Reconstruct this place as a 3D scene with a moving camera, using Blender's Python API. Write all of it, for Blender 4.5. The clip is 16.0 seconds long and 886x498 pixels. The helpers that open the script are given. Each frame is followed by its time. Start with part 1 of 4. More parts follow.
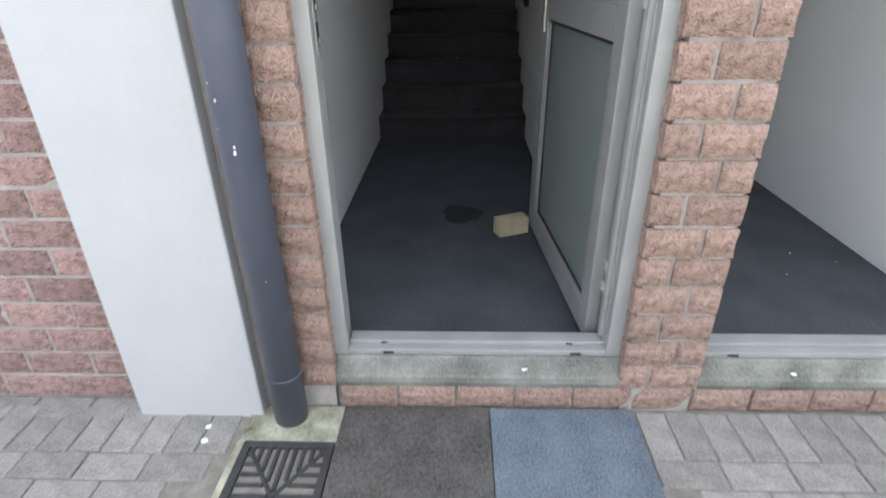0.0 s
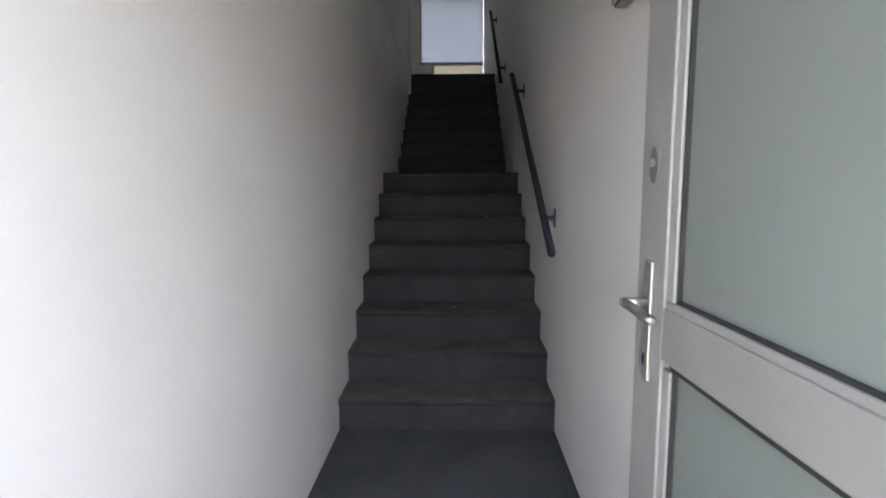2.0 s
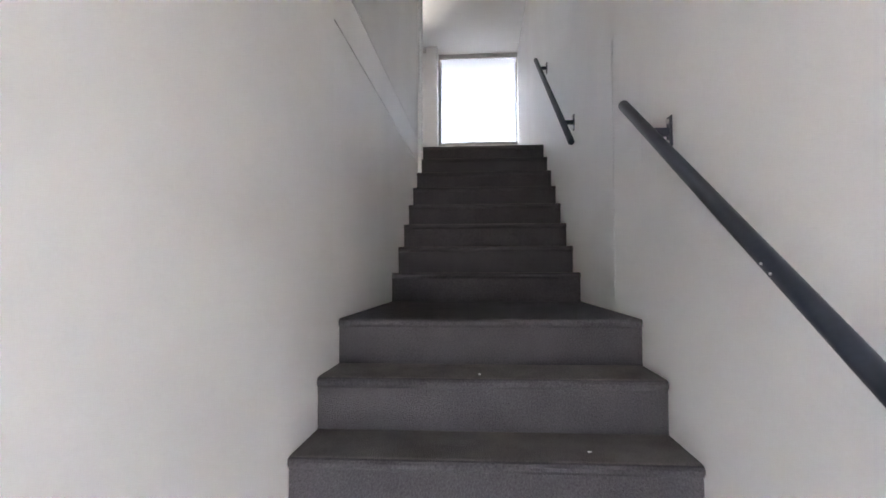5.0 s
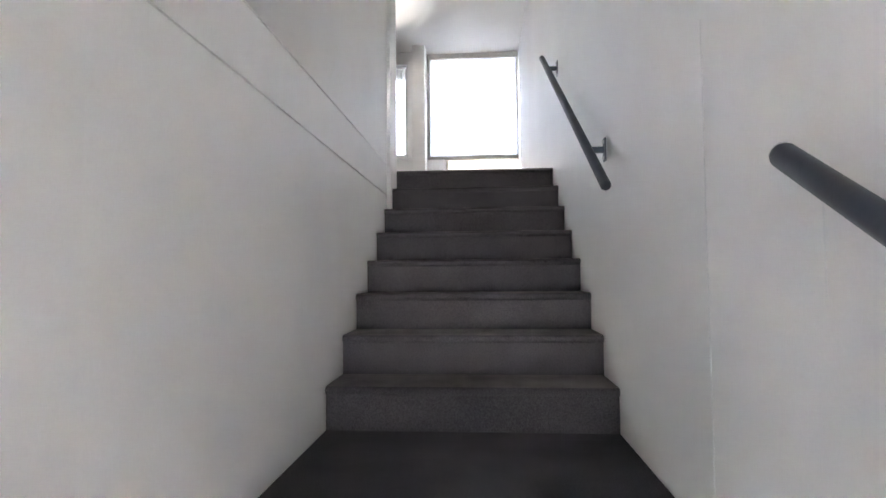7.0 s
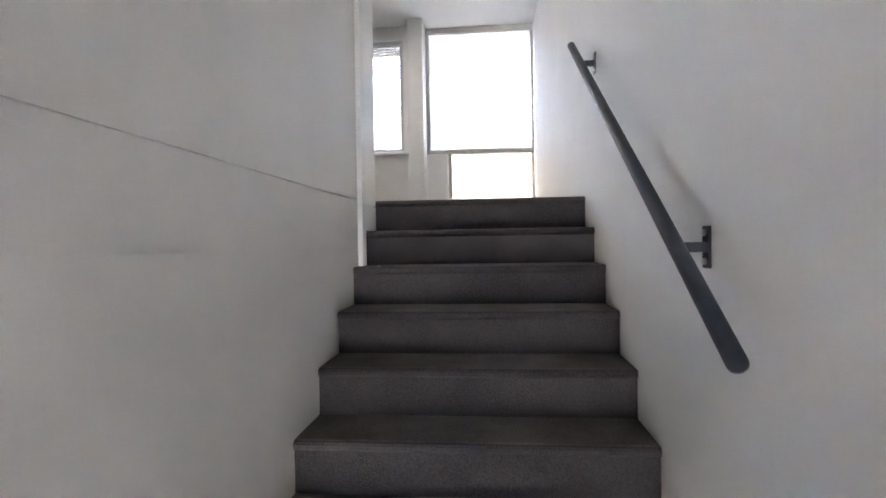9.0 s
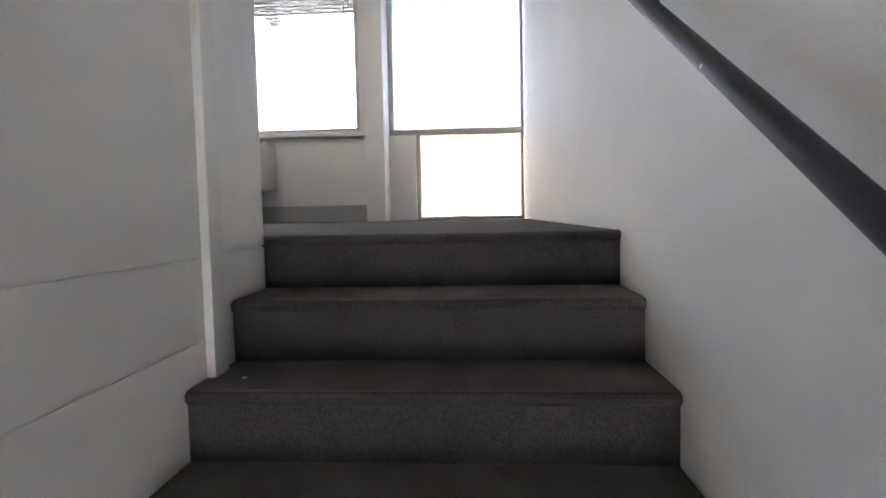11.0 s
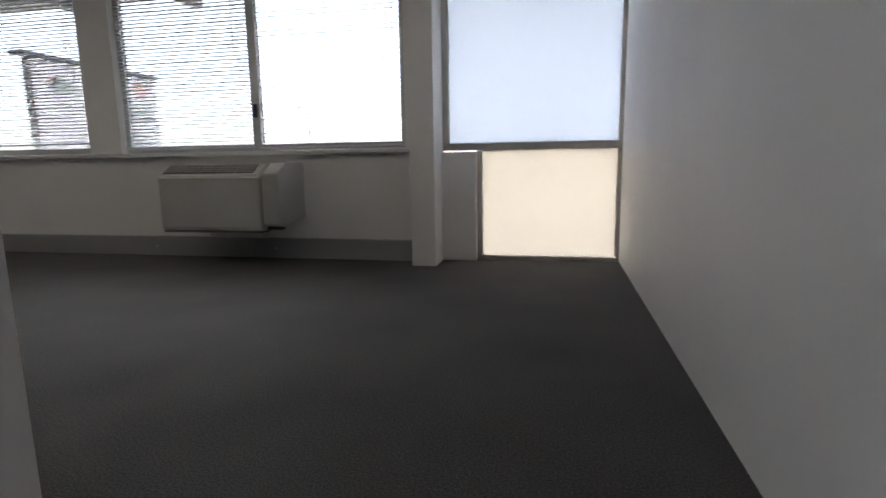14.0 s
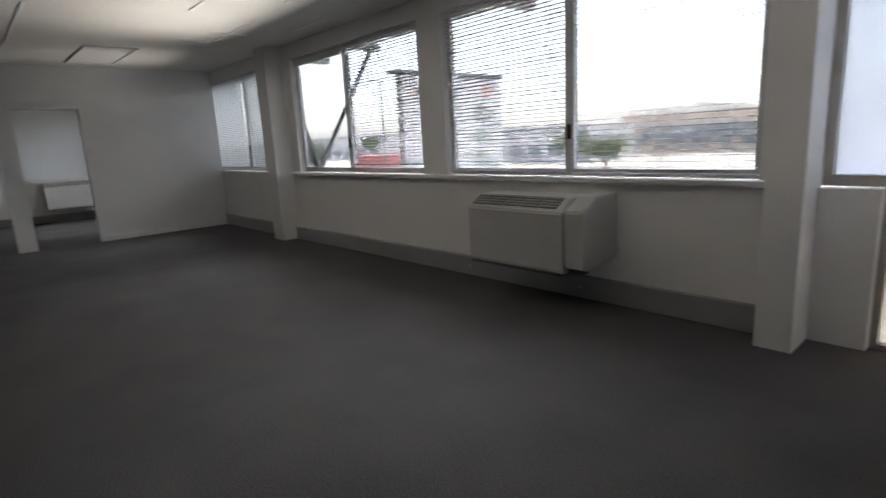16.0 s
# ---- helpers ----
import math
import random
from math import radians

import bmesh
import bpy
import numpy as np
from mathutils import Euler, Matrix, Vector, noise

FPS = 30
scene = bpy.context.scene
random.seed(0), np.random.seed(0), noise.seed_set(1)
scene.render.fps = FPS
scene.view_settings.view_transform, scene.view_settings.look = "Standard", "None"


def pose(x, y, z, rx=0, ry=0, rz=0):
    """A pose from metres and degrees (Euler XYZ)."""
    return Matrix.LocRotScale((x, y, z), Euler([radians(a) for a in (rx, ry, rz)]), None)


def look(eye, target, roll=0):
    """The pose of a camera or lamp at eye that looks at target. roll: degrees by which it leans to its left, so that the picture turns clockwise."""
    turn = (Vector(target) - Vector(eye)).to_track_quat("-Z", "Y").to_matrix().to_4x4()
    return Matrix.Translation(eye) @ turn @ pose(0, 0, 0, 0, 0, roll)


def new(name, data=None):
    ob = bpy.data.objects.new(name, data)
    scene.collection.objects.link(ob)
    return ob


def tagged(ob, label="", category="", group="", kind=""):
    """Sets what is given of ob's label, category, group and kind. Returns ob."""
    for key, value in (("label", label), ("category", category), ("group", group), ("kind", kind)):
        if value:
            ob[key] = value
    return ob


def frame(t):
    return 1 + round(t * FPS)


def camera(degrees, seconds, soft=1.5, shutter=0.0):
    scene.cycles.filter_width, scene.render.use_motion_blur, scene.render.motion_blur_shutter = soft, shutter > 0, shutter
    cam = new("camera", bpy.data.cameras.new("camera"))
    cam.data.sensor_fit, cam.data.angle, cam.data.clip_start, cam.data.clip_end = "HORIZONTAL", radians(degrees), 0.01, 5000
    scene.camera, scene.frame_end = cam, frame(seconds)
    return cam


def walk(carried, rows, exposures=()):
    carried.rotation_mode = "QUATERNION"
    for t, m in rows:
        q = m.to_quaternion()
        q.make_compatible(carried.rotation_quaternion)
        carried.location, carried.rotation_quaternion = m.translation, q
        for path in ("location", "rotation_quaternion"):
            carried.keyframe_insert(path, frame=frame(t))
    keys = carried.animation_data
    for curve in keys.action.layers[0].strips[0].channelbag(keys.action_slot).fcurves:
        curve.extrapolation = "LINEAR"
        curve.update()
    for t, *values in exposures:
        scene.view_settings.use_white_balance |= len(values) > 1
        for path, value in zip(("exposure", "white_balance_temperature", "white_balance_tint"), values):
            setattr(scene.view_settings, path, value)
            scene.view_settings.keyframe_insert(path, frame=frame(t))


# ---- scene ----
cam = camera(79.3, 16.0, soft=1.6, shutter=0.25)
PATH = [
    (0, (0.638, -0.732, 1.205), (0.578, 1.039, 0.278), -0.7),
    (0.5, (0.645, -0.394, 1.222), (0.592, 1.463, 0.479), -0.2),
    (1, (0.623, -0.033, 1.275), (0.569, 1.889, 0.726), -0.1),
    (1.5, (0.612, 0.362, 1.289), (0.576, 2.318, 0.874), 0.0),
    (2, (0.638, 0.760, 1.343), (0.585, 2.743, 1.085), -0.2),
    (2.5, (0.667, 1.206, 1.383), (0.568, 3.198, 1.241), -0.5),
    (3, (0.637, 1.528, 1.501), (0.55, 3.524, 1.406), -0.1),
    (3.5, (0.6, 1.942, 1.506), (0.479, 3.938, 1.467), -0.1),
    (4, (0.514, 2.411, 1.509), (0.379, 4.406, 1.527), -0.1),
    (6.5, (0.64, 4.311, 1.874), (0.489, 6.302, 1.986), -0.4),
    (7, (0.639, 4.494, 2.021), (0.49, 6.486, 2.116), -0.5),
    (7.5, (0.682, 4.704, 2.176), (0.51, 6.696, 2.247), -0.5),
    (8, (0.654, 4.949, 2.303), (0.457, 6.939, 2.36), -0.8),
    (10.5, (0.687, 6.374, 2.827), (0.544, 8.365, 2.691), -1.1),
    (11, (0.703, 6.713, 2.865), (0.575, 8.705, 2.731), -1.1),
    (11.5, (0.714, 6.996, 3.002), (0.574, 8.986, 2.863), -1.3),
    (12, (0.664, 7.216, 3.143), (0.524, 9.205, 2.997), -1.0),
    (12.5, (0.701, 7.400, 3.227), (0.569, 9.389, 3.065), -0.5),
    (13, (0.698, 7.544, 3.331), (0.547, 9.530, 3.152), -0.5),
    (13.5, (0.658, 7.726, 3.472), (0.49, 9.708, 3.261), -0.3),
    (14, (0.701, 7.879, 3.541), (0.295, 9.809, 3.213), -0.9),
    (14.5, (0.704, 8.025, 3.569), (0.011, 9.870, 3.231), -1.7),
    (15, (0.712, 8.220, 3.728), (-0.216, 9.955, 3.366), -2.7),
    (15.5, (0.711, 8.409, 3.902), (-0.43, 10.001, 3.495), -3.2),
    (16, (0.6, 8.580, 3.939), (-0.858, 9.888, 3.535), -3.1),
]
walk(cam, [(t, look(eye, target, roll)) for t, eye, target, roll in PATH],
     exposures=((0, 2.75, 6450, 8), (0.5, 2.8, 6400, 8), (1.0, 3.5, 6250, 7), (1.5, 4.15, 6300, 9), (2.0, 4.5, 6650, 13), (2.5, 4.95, 6650, 14),
                (3.0, 5.3, 6650, 15), (4.0, 6.0, 6650, 15), (6.5, 7.45, 6450, 13), (8.0, 7.35, 6500, 14), (10.5, 7.1, 6600, 13), (11.5, 6.8, 6600, 13),
                (12.5, 6.25, 6600, 12), (13.5, 5.7, 6650, 12), (14.5, 5.6, 6650, 12), (16.0, 5.6, 6650, 12)))

# ---- light ----
world = bpy.data.worlds.new("world")
scene.world = world
world.use_nodes = True
wn = world.node_tree
sky = wn.nodes.new("ShaderNodeTexSky")
sky.sky_type, sky.sun_disc = "NISHITA", False
sky.sun_elevation, sky.sun_rotation = radians(72), radians(8)
sky.dust_density, sky.air_density = 2.2, 1.0
wn.nodes["Background"].inputs["Strength"].default_value = 0.13
veil = wn.nodes.new("ShaderNodeHueSaturation")
veil.inputs["Saturation"].default_value = 0.45
wn.links.new(sky.outputs["Color"], veil.inputs["Color"])
wn.links.new(veil.outputs["Color"], wn.nodes["Background"].inputs["Color"])
sun = new("sun", bpy.data.lights.new("sun", "SUN"))
sun.data.energy, sun.data.angle, sun.data.color = 2.0, radians(10), (1.0, 0.965, 0.92)
sun.matrix_world = pose(0, 0, 30, -18, 0, -8)

# added strip lamps for daylight at window openings: sky from head, ground from sill
def opening_lamp(name, x0, x1, z, turn, cone, watts, color):
    lamp = new(name, bpy.data.lights.new(name, "AREA"))
    lamp.data.shape = "RECTANGLE"
    lamp.data.size, lamp.data.size_y = x1 - x0, 0.05
    lamp.data.energy, lamp.data.color, lamp.data.spread = watts, color, radians(cone)
    lamp.matrix_world = pose((x0 + x1) / 2, 11.70, z, turn, 0, 0)


for x0, x1, sky_w, ground_w in ((-2.74, -0.42, 0.10, 0.23), (-5.35, -3.15, 0.09, 0.24), (-7.50, -6.31, 0.06, 0.05), (-10.8, -9.0, 0.12, 0.2)):
    opening_lamp("added_sky_strip", x0, x1, 4.92, -42, 54, sky_w, (0.95, 0.98, 1.0))
    opening_lamp("added_ground_strip", x0, x1, 3.65, -132, 50, ground_w, (1.0, 0.97, 0.92))

# ---- materials ----


def material(name, color, rough=0.6, metal=0.0, spots=0.12, scale=6.0, fine=140.0, bump=0.1, tint=None, vary=0.0, spec=0.5, wide=1.0, grain=0.45, deep=0.01):
    """Paint, stone, cloth or metal with variation at two scales and fine relief."""
    m = bpy.data.materials.new(name)
    m.use_nodes = True
    t = m.node_tree
    p = t.nodes["Principled BSDF"]
    co = t.nodes.new("ShaderNodeTexCoord")
    big, small = t.nodes.new("ShaderNodeTexNoise"), t.nodes.new("ShaderNodeTexNoise")
    big.inputs["Scale"].default_value, big.inputs["Detail"].default_value = scale, 5
    small.inputs["Scale"].default_value, small.inputs["Detail"].default_value = fine, 3
    for n in (big, small):
        t.links.new(co.outputs["Object"], n.inputs["Vector"])
    broad, both = t.nodes.new("ShaderNodeMath"), t.nodes.new("ShaderNodeMath")
    broad.operation, both.operation = "MULTIPLY", "MULTIPLY_ADD"
    t.links.new(big.outputs["Fac"], broad.inputs[0])
    broad.inputs[1].default_value = wide
    t.links.new(small.outputs["Fac"], both.inputs[0])
    both.inputs[1].default_value = grain
    t.links.new(broad.outputs[0], both.inputs[2])
    ramp = t.nodes.new("ShaderNodeValToRGB")
    a = [c * (1 - spots) for c in color]
    b = [min(1, c * (1 + spots)) for c in (tint or color)]
    ramp.color_ramp.elements[0].position, ramp.color_ramp.elements[1].position = 0.31 * (wide + grain), 0.68 * (wide + grain)
    ramp.color_ramp.elements[0].color, ramp.color_ramp.elements[1].color = (*a, 1), (*b, 1)
    t.links.new(both.outputs[0], ramp.inputs[0])
    out = ramp.outputs["Color"]
    if vary:
        info, hsv, mr = t.nodes.new("ShaderNodeObjectInfo"), t.nodes.new("ShaderNodeHueSaturation"), t.nodes.new("ShaderNodeMapRange")
        mr.inputs["To Min"].default_value, mr.inputs["To Max"].default_value = 1 - vary, 1 + vary
        t.links.new(info.outputs["Random"], mr.inputs["Value"])
        t.links.new(mr.outputs["Result"], hsv.inputs["Value"])
        t.links.new(out, hsv.inputs["Color"])
        out = hsv.outputs["Color"]
    t.links.new(out, p.inputs["Base Color"])
    p.inputs["Roughness"].default_value, p.inputs["Metallic"].default_value = rough, metal
    p.inputs["Specular IOR Level"].default_value = spec
    bn = t.nodes.new("ShaderNodeBump")
    bn.inputs["Strength"].default_value, bn.inputs["Distance"].default_value = bump, deep
    t.links.new(both.outputs[0], bn.inputs["Height"])
    t.links.new(bn.outputs["Normal"], p.inputs["Normal"])
    return m


def glass(name, color=(0.95, 0.97, 0.97), rough=0.0):
    m = bpy.data.materials.new(name)
    m.use_nodes = True
    p = m.node_tree.nodes["Principled BSDF"]
    p.inputs["Base Color"].default_value = (*color, 1)
    p.inputs["Transmission Weight"].default_value, p.inputs["Roughness"].default_value, p.inputs["IOR"].default_value = 1.0, rough, 1.45
    return m


def frosted(name, color, share, gloss=0.12, forward=0.0, sheen=0.25):
    """Sand-blasted film on glass: light comes through scattered."""
    m = bpy.data.materials.new(name)
    m.use_nodes = True
    t = m.node_tree
    out = t.nodes["Material Output"]
    tr, di, gl = t.nodes.new("ShaderNodeBsdfTranslucent"), t.nodes.new("ShaderNodeBsdfDiffuse"), t.nodes.new("ShaderNodeBsdfGlossy")
    tr.inputs["Color"].default_value = (*color, 1)
    di.inputs["Color"].default_value = (*color, 1)
    gl.inputs["Roughness"].default_value = sheen
    noise_t = t.nodes.new("ShaderNodeTexNoise")
    noise_t.inputs["Scale"].default_value = 3.0
    a, b = t.nodes.new("ShaderNodeMixShader"), t.nodes.new("ShaderNodeMixShader")
    a.inputs[0].default_value = share
    b.inputs[0].default_value = gloss
    mr = t.nodes.new("ShaderNodeMapRange")
    mr.inputs["To Min"].default_value, mr.inputs["To Max"].default_value = share - 0.05, share + 0.05
    t.links.new(noise_t.outputs["Fac"], mr.inputs["Value"])
    t.links.new(mr.outputs["Result"], a.inputs[0])
    if forward:
        fw_mix, rf = t.nodes.new("ShaderNodeMixShader"), t.nodes.new("ShaderNodeBsdfRefraction")
        rf.inputs["Roughness"].default_value, rf.inputs["IOR"].default_value = 0.55, 1.05
        rf.inputs["Color"].default_value = (*[c * 0.8 for c in color], 1)
        fw_mix.inputs[0].default_value = forward
        t.links.new(tr.outputs[0], fw_mix.inputs[1])
        t.links.new(rf.outputs[0], fw_mix.inputs[2])
        t.links.new(fw_mix.outputs[0], a.inputs[1])
    else:
        t.links.new(tr.outputs[0], a.inputs[1])
    t.links.new(di.outputs[0], a.inputs[2])
    t.links.new(a.outputs[0], b.inputs[1])
    t.links.new(gl.outputs[0], b.inputs[2])
    t.links.new(b.outputs[0], out.inputs["Surface"])
    return m


WALL = material("white_wall_paint", (0.845, 0.835, 0.82), 0.55, spots=0.04, scale=1.6, fine=220, bump=0.06)
BOARD = material("white_board_paint", (0.845, 0.835, 0.82), 0.45, spots=0.04, scale=2.0, fine=160, bump=0.04)
TRIM = material("white_gloss_paint", (0.78, 0.78, 0.77), 0.35, spots=0.04, scale=5, bump=0.03)
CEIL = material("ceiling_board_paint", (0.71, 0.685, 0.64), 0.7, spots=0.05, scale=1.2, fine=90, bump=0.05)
CARPET = material("charcoal_carpet", (0.073, 0.072, 0.078), 0.95, spots=0.42, scale=2.2, fine=170, bump=0.5, tint=(0.112, 0.108, 0.109), spec=0.2, wide=0.25, grain=1.0)
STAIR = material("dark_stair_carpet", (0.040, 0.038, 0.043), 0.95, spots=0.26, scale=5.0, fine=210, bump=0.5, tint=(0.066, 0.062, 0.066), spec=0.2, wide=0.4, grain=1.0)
# dusty wear, plus extra paleness for light falling on treads, not risers
TREAD = material("dusty_toplit_carpet", (0.086, 0.080, 0.078), 0.95, spots=0.28, scale=7.0, fine=210, bump=0.5, tint=(0.140, 0.129, 0.121), spec=0.2, wide=0.6, grain=0.8)
HALL = material("dark_entrance_carpet", (0.056, 0.060, 0.066), 0.9, spots=0.42, scale=4.0, fine=170, bump=0.7, tint=(0.094, 0.100, 0.109), spec=0.25, wide=0.4, grain=1.0)
STAIN = material("damp_stain", (0.013, 0.013, 0.014), 0.8, spots=0.45, scale=20, fine=110, bump=0.8, wide=0.4, grain=1.0, tint=(0.024, 0.024, 0.026))
BRICK = material("split_face_brick", (0.275, 0.165, 0.125), 0.92, spots=0.25, scale=45, fine=170, bump=1.0, tint=(0.39, 0.265, 0.212), vary=0.10, grain=0.8, deep=0.022)
BRICKB = material("weathered_red_brick", (0.215, 0.130, 0.110), 0.92, spots=0.3, scale=30, fine=160, bump=0.9, tint=(0.33, 0.215, 0.19), vary=0.2, grain=0.8, deep=0.02)
MORTAR = material("mortar", (0.36, 0.325, 0.295), 0.95, spots=0.2, scale=18, bump=0.6)
PLASTER = material("white_plaster", (0.455, 0.457, 0.455), 0.7, spots=0.05, scale=4, fine=60, bump=0.15)
CONCRETE = material("worn_concrete", (0.105, 0.108, 0.086), 0.9, spots=0.4, scale=7, fine=120, bump=0.5, tint=(0.215, 0.212, 0.185))
PAVER = material("concrete_paver", (0.200, 0.184, 0.166), 0.92, spots=0.22, scale=14, fine=120, bump=0.6, tint=(0.285, 0.264, 0.238), vary=0.14, wide=0.7, grain=0.8)
JOINT = material("joint_sand", (0.20, 0.185, 0.155), 0.95, spots=0.3, scale=20, bump=0.4)
ALU = material("grey_aluminium", (0.33, 0.33, 0.315), 0.45, 0.15, spots=0.10, scale=8, fine=200, bump=0.04)
ALUW = material("weathered_aluminium", (0.275, 0.27, 0.258), 0.5, 0.15, spots=0.12, scale=6, fine=180, bump=0.05)
MOSS = material("mossy_concrete", (0.16, 0.15, 0.085), 0.95, spots=0.4, scale=11, fine=120, bump=0.6, tint=(0.34, 0.33, 0.25))
ALUD = material("dull_bronze_aluminium", (0.44, 0.42, 0.39), 0.45, 0.2, spots=0.08, scale=8, bump=0.05)
WINF = material("pale_window_aluminium", (0.62, 0.62, 0.61), 0.4, 0.1, spots=0.06, scale=8, fine=180, bump=0.04)
CHROME = material("satin_metal", (0.45, 0.44, 0.42), 0.36, 0.9, spots=0.08, scale=20, bump=0.03)
RUBBER = material("black_rubber", (0.02, 0.02, 0.02), 0.7, spots=0.2, scale=10, bump=0.1)
RAILM = material("dark_blue_rail_paint", (0.022, 0.028, 0.042), 0.5, spots=0.25, scale=12, fine=90, bump=0.06)
PIPEM = material("grey_pvc", (0.085, 0.095, 0.125), 0.45, spots=0.12, scale=7, bump=0.04)
SPECK = material("white_paint_specks", (0.75, 0.75, 0.74), 0.6, spots=0.05)
MATB = material("dark_doormat", (0.045, 0.042, 0.037), 0.95, spots=0.4, scale=7, fine=120, bump=1.0, tint=(0.09, 0.083, 0.073), wide=0.6, grain=1.0)
MATC = material("blue_carpet_doormat", (0.085, 0.105, 0.135), 0.95, spots=0.35, scale=7, fine=130, bump=1.0, tint=(0.14, 0.165, 0.19), wide=0.6, grain=1.0)
IRON = material("dark_drain_plastic", (0.035, 0.034, 0.033), 0.7, spots=0.4, scale=25, bump=0.3)
PIT = material("drain_pit", (0.01, 0.01, 0.01), 0.9)
WOOD = material("raw_wood_block", (0.50, 0.41, 0.27), 0.75, spots=0.18, scale=18, fine=130, bump=0.25)
DUCT = material("grey_skirting_duct", (0.36, 0.36, 0.36), 0.5, spots=0.06, scale=4, bump=0.04)
UNIT = material("off_white_plastic", (0.54, 0.535, 0.51), 0.45, spots=0.05, scale=5, bump=0.03)
DARKP = material("dark_grille_plastic", (0.11, 0.11, 0.11), 0.6, spots=0.2)
CORD = material("blind_cord", (0.55, 0.55, 0.54), 0.7)
SLAT = frosted("white_blind_slat", (0.84, 0.85, 0.86), 0.35, 0.05)
# pane colour is darkened to dim the overbright view outdoors
GLASS = glass("view_dimming_glass", (0.068, 0.072, 0.077))
TINT = frosted("obscure_door_glass", (0.32, 0.36, 0.335), 0.55, 0.10, 0.0, 0.05)
# one film tinted twice: bluish for the sky, cream for the ground's light
FROST_U = frosted("frosted_film", (0.32, 0.335, 0.36), 0.18, 0.12, 0.36)
FROST_L = frosted("ground_tinted_frosting", (0.345, 0.322, 0.288), 0.22, 0.12, 0.2)
ASPHALT = material("asphalt", (0.09, 0.09, 0.088), 0.9, spots=0.3, scale=1.0, fine=40, bump=0.3)
DRY = material("dry_ground", (0.26, 0.24, 0.21), 0.95, spots=0.3, scale=0.12, fine=3, bump=0.2, tint=(0.34, 0.315, 0.27))
ROOFM = material("roof_sheeting", (0.42, 0.43, 0.44), 0.6, spots=0.1, scale=1)
SOFFIT = material("grey_soffit", (0.42, 0.42, 0.42), 0.7, spots=0.1, scale=2)
STEEL = material("grey_steel_tube", (0.13, 0.135, 0.14), 0.5, 0.2, spots=0.1)
LEAF = material("leaves", (0.06, 0.085, 0.035), 0.8, spots=0.4, scale=0.8, fine=5, tint=(0.11, 0.13, 0.06))
BARK = material("bark", (0.10, 0.075, 0.05), 0.9, spots=0.3, scale=8)
HILL = material("far_hill", (0.30, 0.285, 0.25), 0.95, spots=0.25, scale=0.01, fine=0.08, tint=(0.38, 0.36, 0.31))
TAN = material("tan_facade", (0.50, 0.42, 0.35), 0.8, spots=0.1, scale=0.3, fine=4)
GREYF = material("grey_facade", (0.55, 0.54, 0.53), 0.8, spots=0.1, scale=0.3, fine=4)
DARKF = material("dark_facade", (0.20, 0.21, 0.22), 0.6, spots=0.15, scale=0.4)
REDP = material("faded_red_steel_paint", (0.46, 0.16, 0.14), 0.5, spots=0.15, scale=1)
CARW = material("white_car_paint", (0.72, 0.72, 0.72), 0.25, spots=0.03)
CARG = material("silver_car_paint", (0.35, 0.36, 0.37), 0.25, 0.5, spots=0.04)
CARR = material("red_car_paint", (0.35, 0.03, 0.03), 0.25, spots=0.04)
BOARDW = material("white_sign_board", (0.74, 0.73, 0.71), 0.5, spots=0.05)
INK = material("dark_green_sign_ink", (0.30, 0.33, 0.28), 0.5)
ORANGE = material("orange_sign_ink", (0.62, 0.40, 0.30), 0.5)

# ---- mesh helpers ----


def world_at(ob):
    at = Vector((0, 0, 0))
    while ob:
        at = at + ob.location
        ob = ob.parent
    return at


def part(name, bm, mat, parent=None, label="", smooth=False):
    """One mesh object from a bmesh in world places, under its thing or part."""
    me = bpy.data.meshes.new(name)
    if parent:
        bmesh.ops.translate(bm, verts=bm.verts, vec=-world_at(parent))
    bm.to_mesh(me)
    bm.free()
    me.materials.append(mat)
    if smooth:
        for f in me.polygons:
            f.use_smooth = len(f.vertices) < 5
    ob = new(name, me)
    ob.parent = parent
    return tagged(ob, label) if label else ob


def thing(name, at, label, category, group="", kind=""):
    ob = new(name)
    ob.location = at
    ob.empty_display_size = 0.1
    return tagged(ob, label, category, group, kind)


def setting(name, bm, mat, label, category, smooth=False):
    return tagged(part(name, bm, mat, smooth=smooth), label, category, kind="structure")


def box(x0, x1, y0, y1, z0, z1, bevel=0.0, seg=2, bm=None):
    b = bmesh.new()
    bmesh.ops.create_cube(b, size=1)
    for v in b.verts:
        v.co = Vector(((x0 + x1) / 2 + v.co.x * (x1 - x0), (y0 + y1) / 2 + v.co.y * (y1 - y0), (z0 + z1) / 2 + v.co.z * (z1 - z0)))
    if bevel:
        bmesh.ops.bevel(b, geom=b.edges[:], offset=bevel, segments=seg, affect="EDGES", profile=0.6)
    if bm is None:
        return b
    return join(bm, b)


def join(bm, b):
    me = bpy.data.meshes.new("tmp")
    b.to_mesh(me)
    b.free()
    bm.from_mesh(me)
    bpy.data.meshes.remove(me)
    return bm


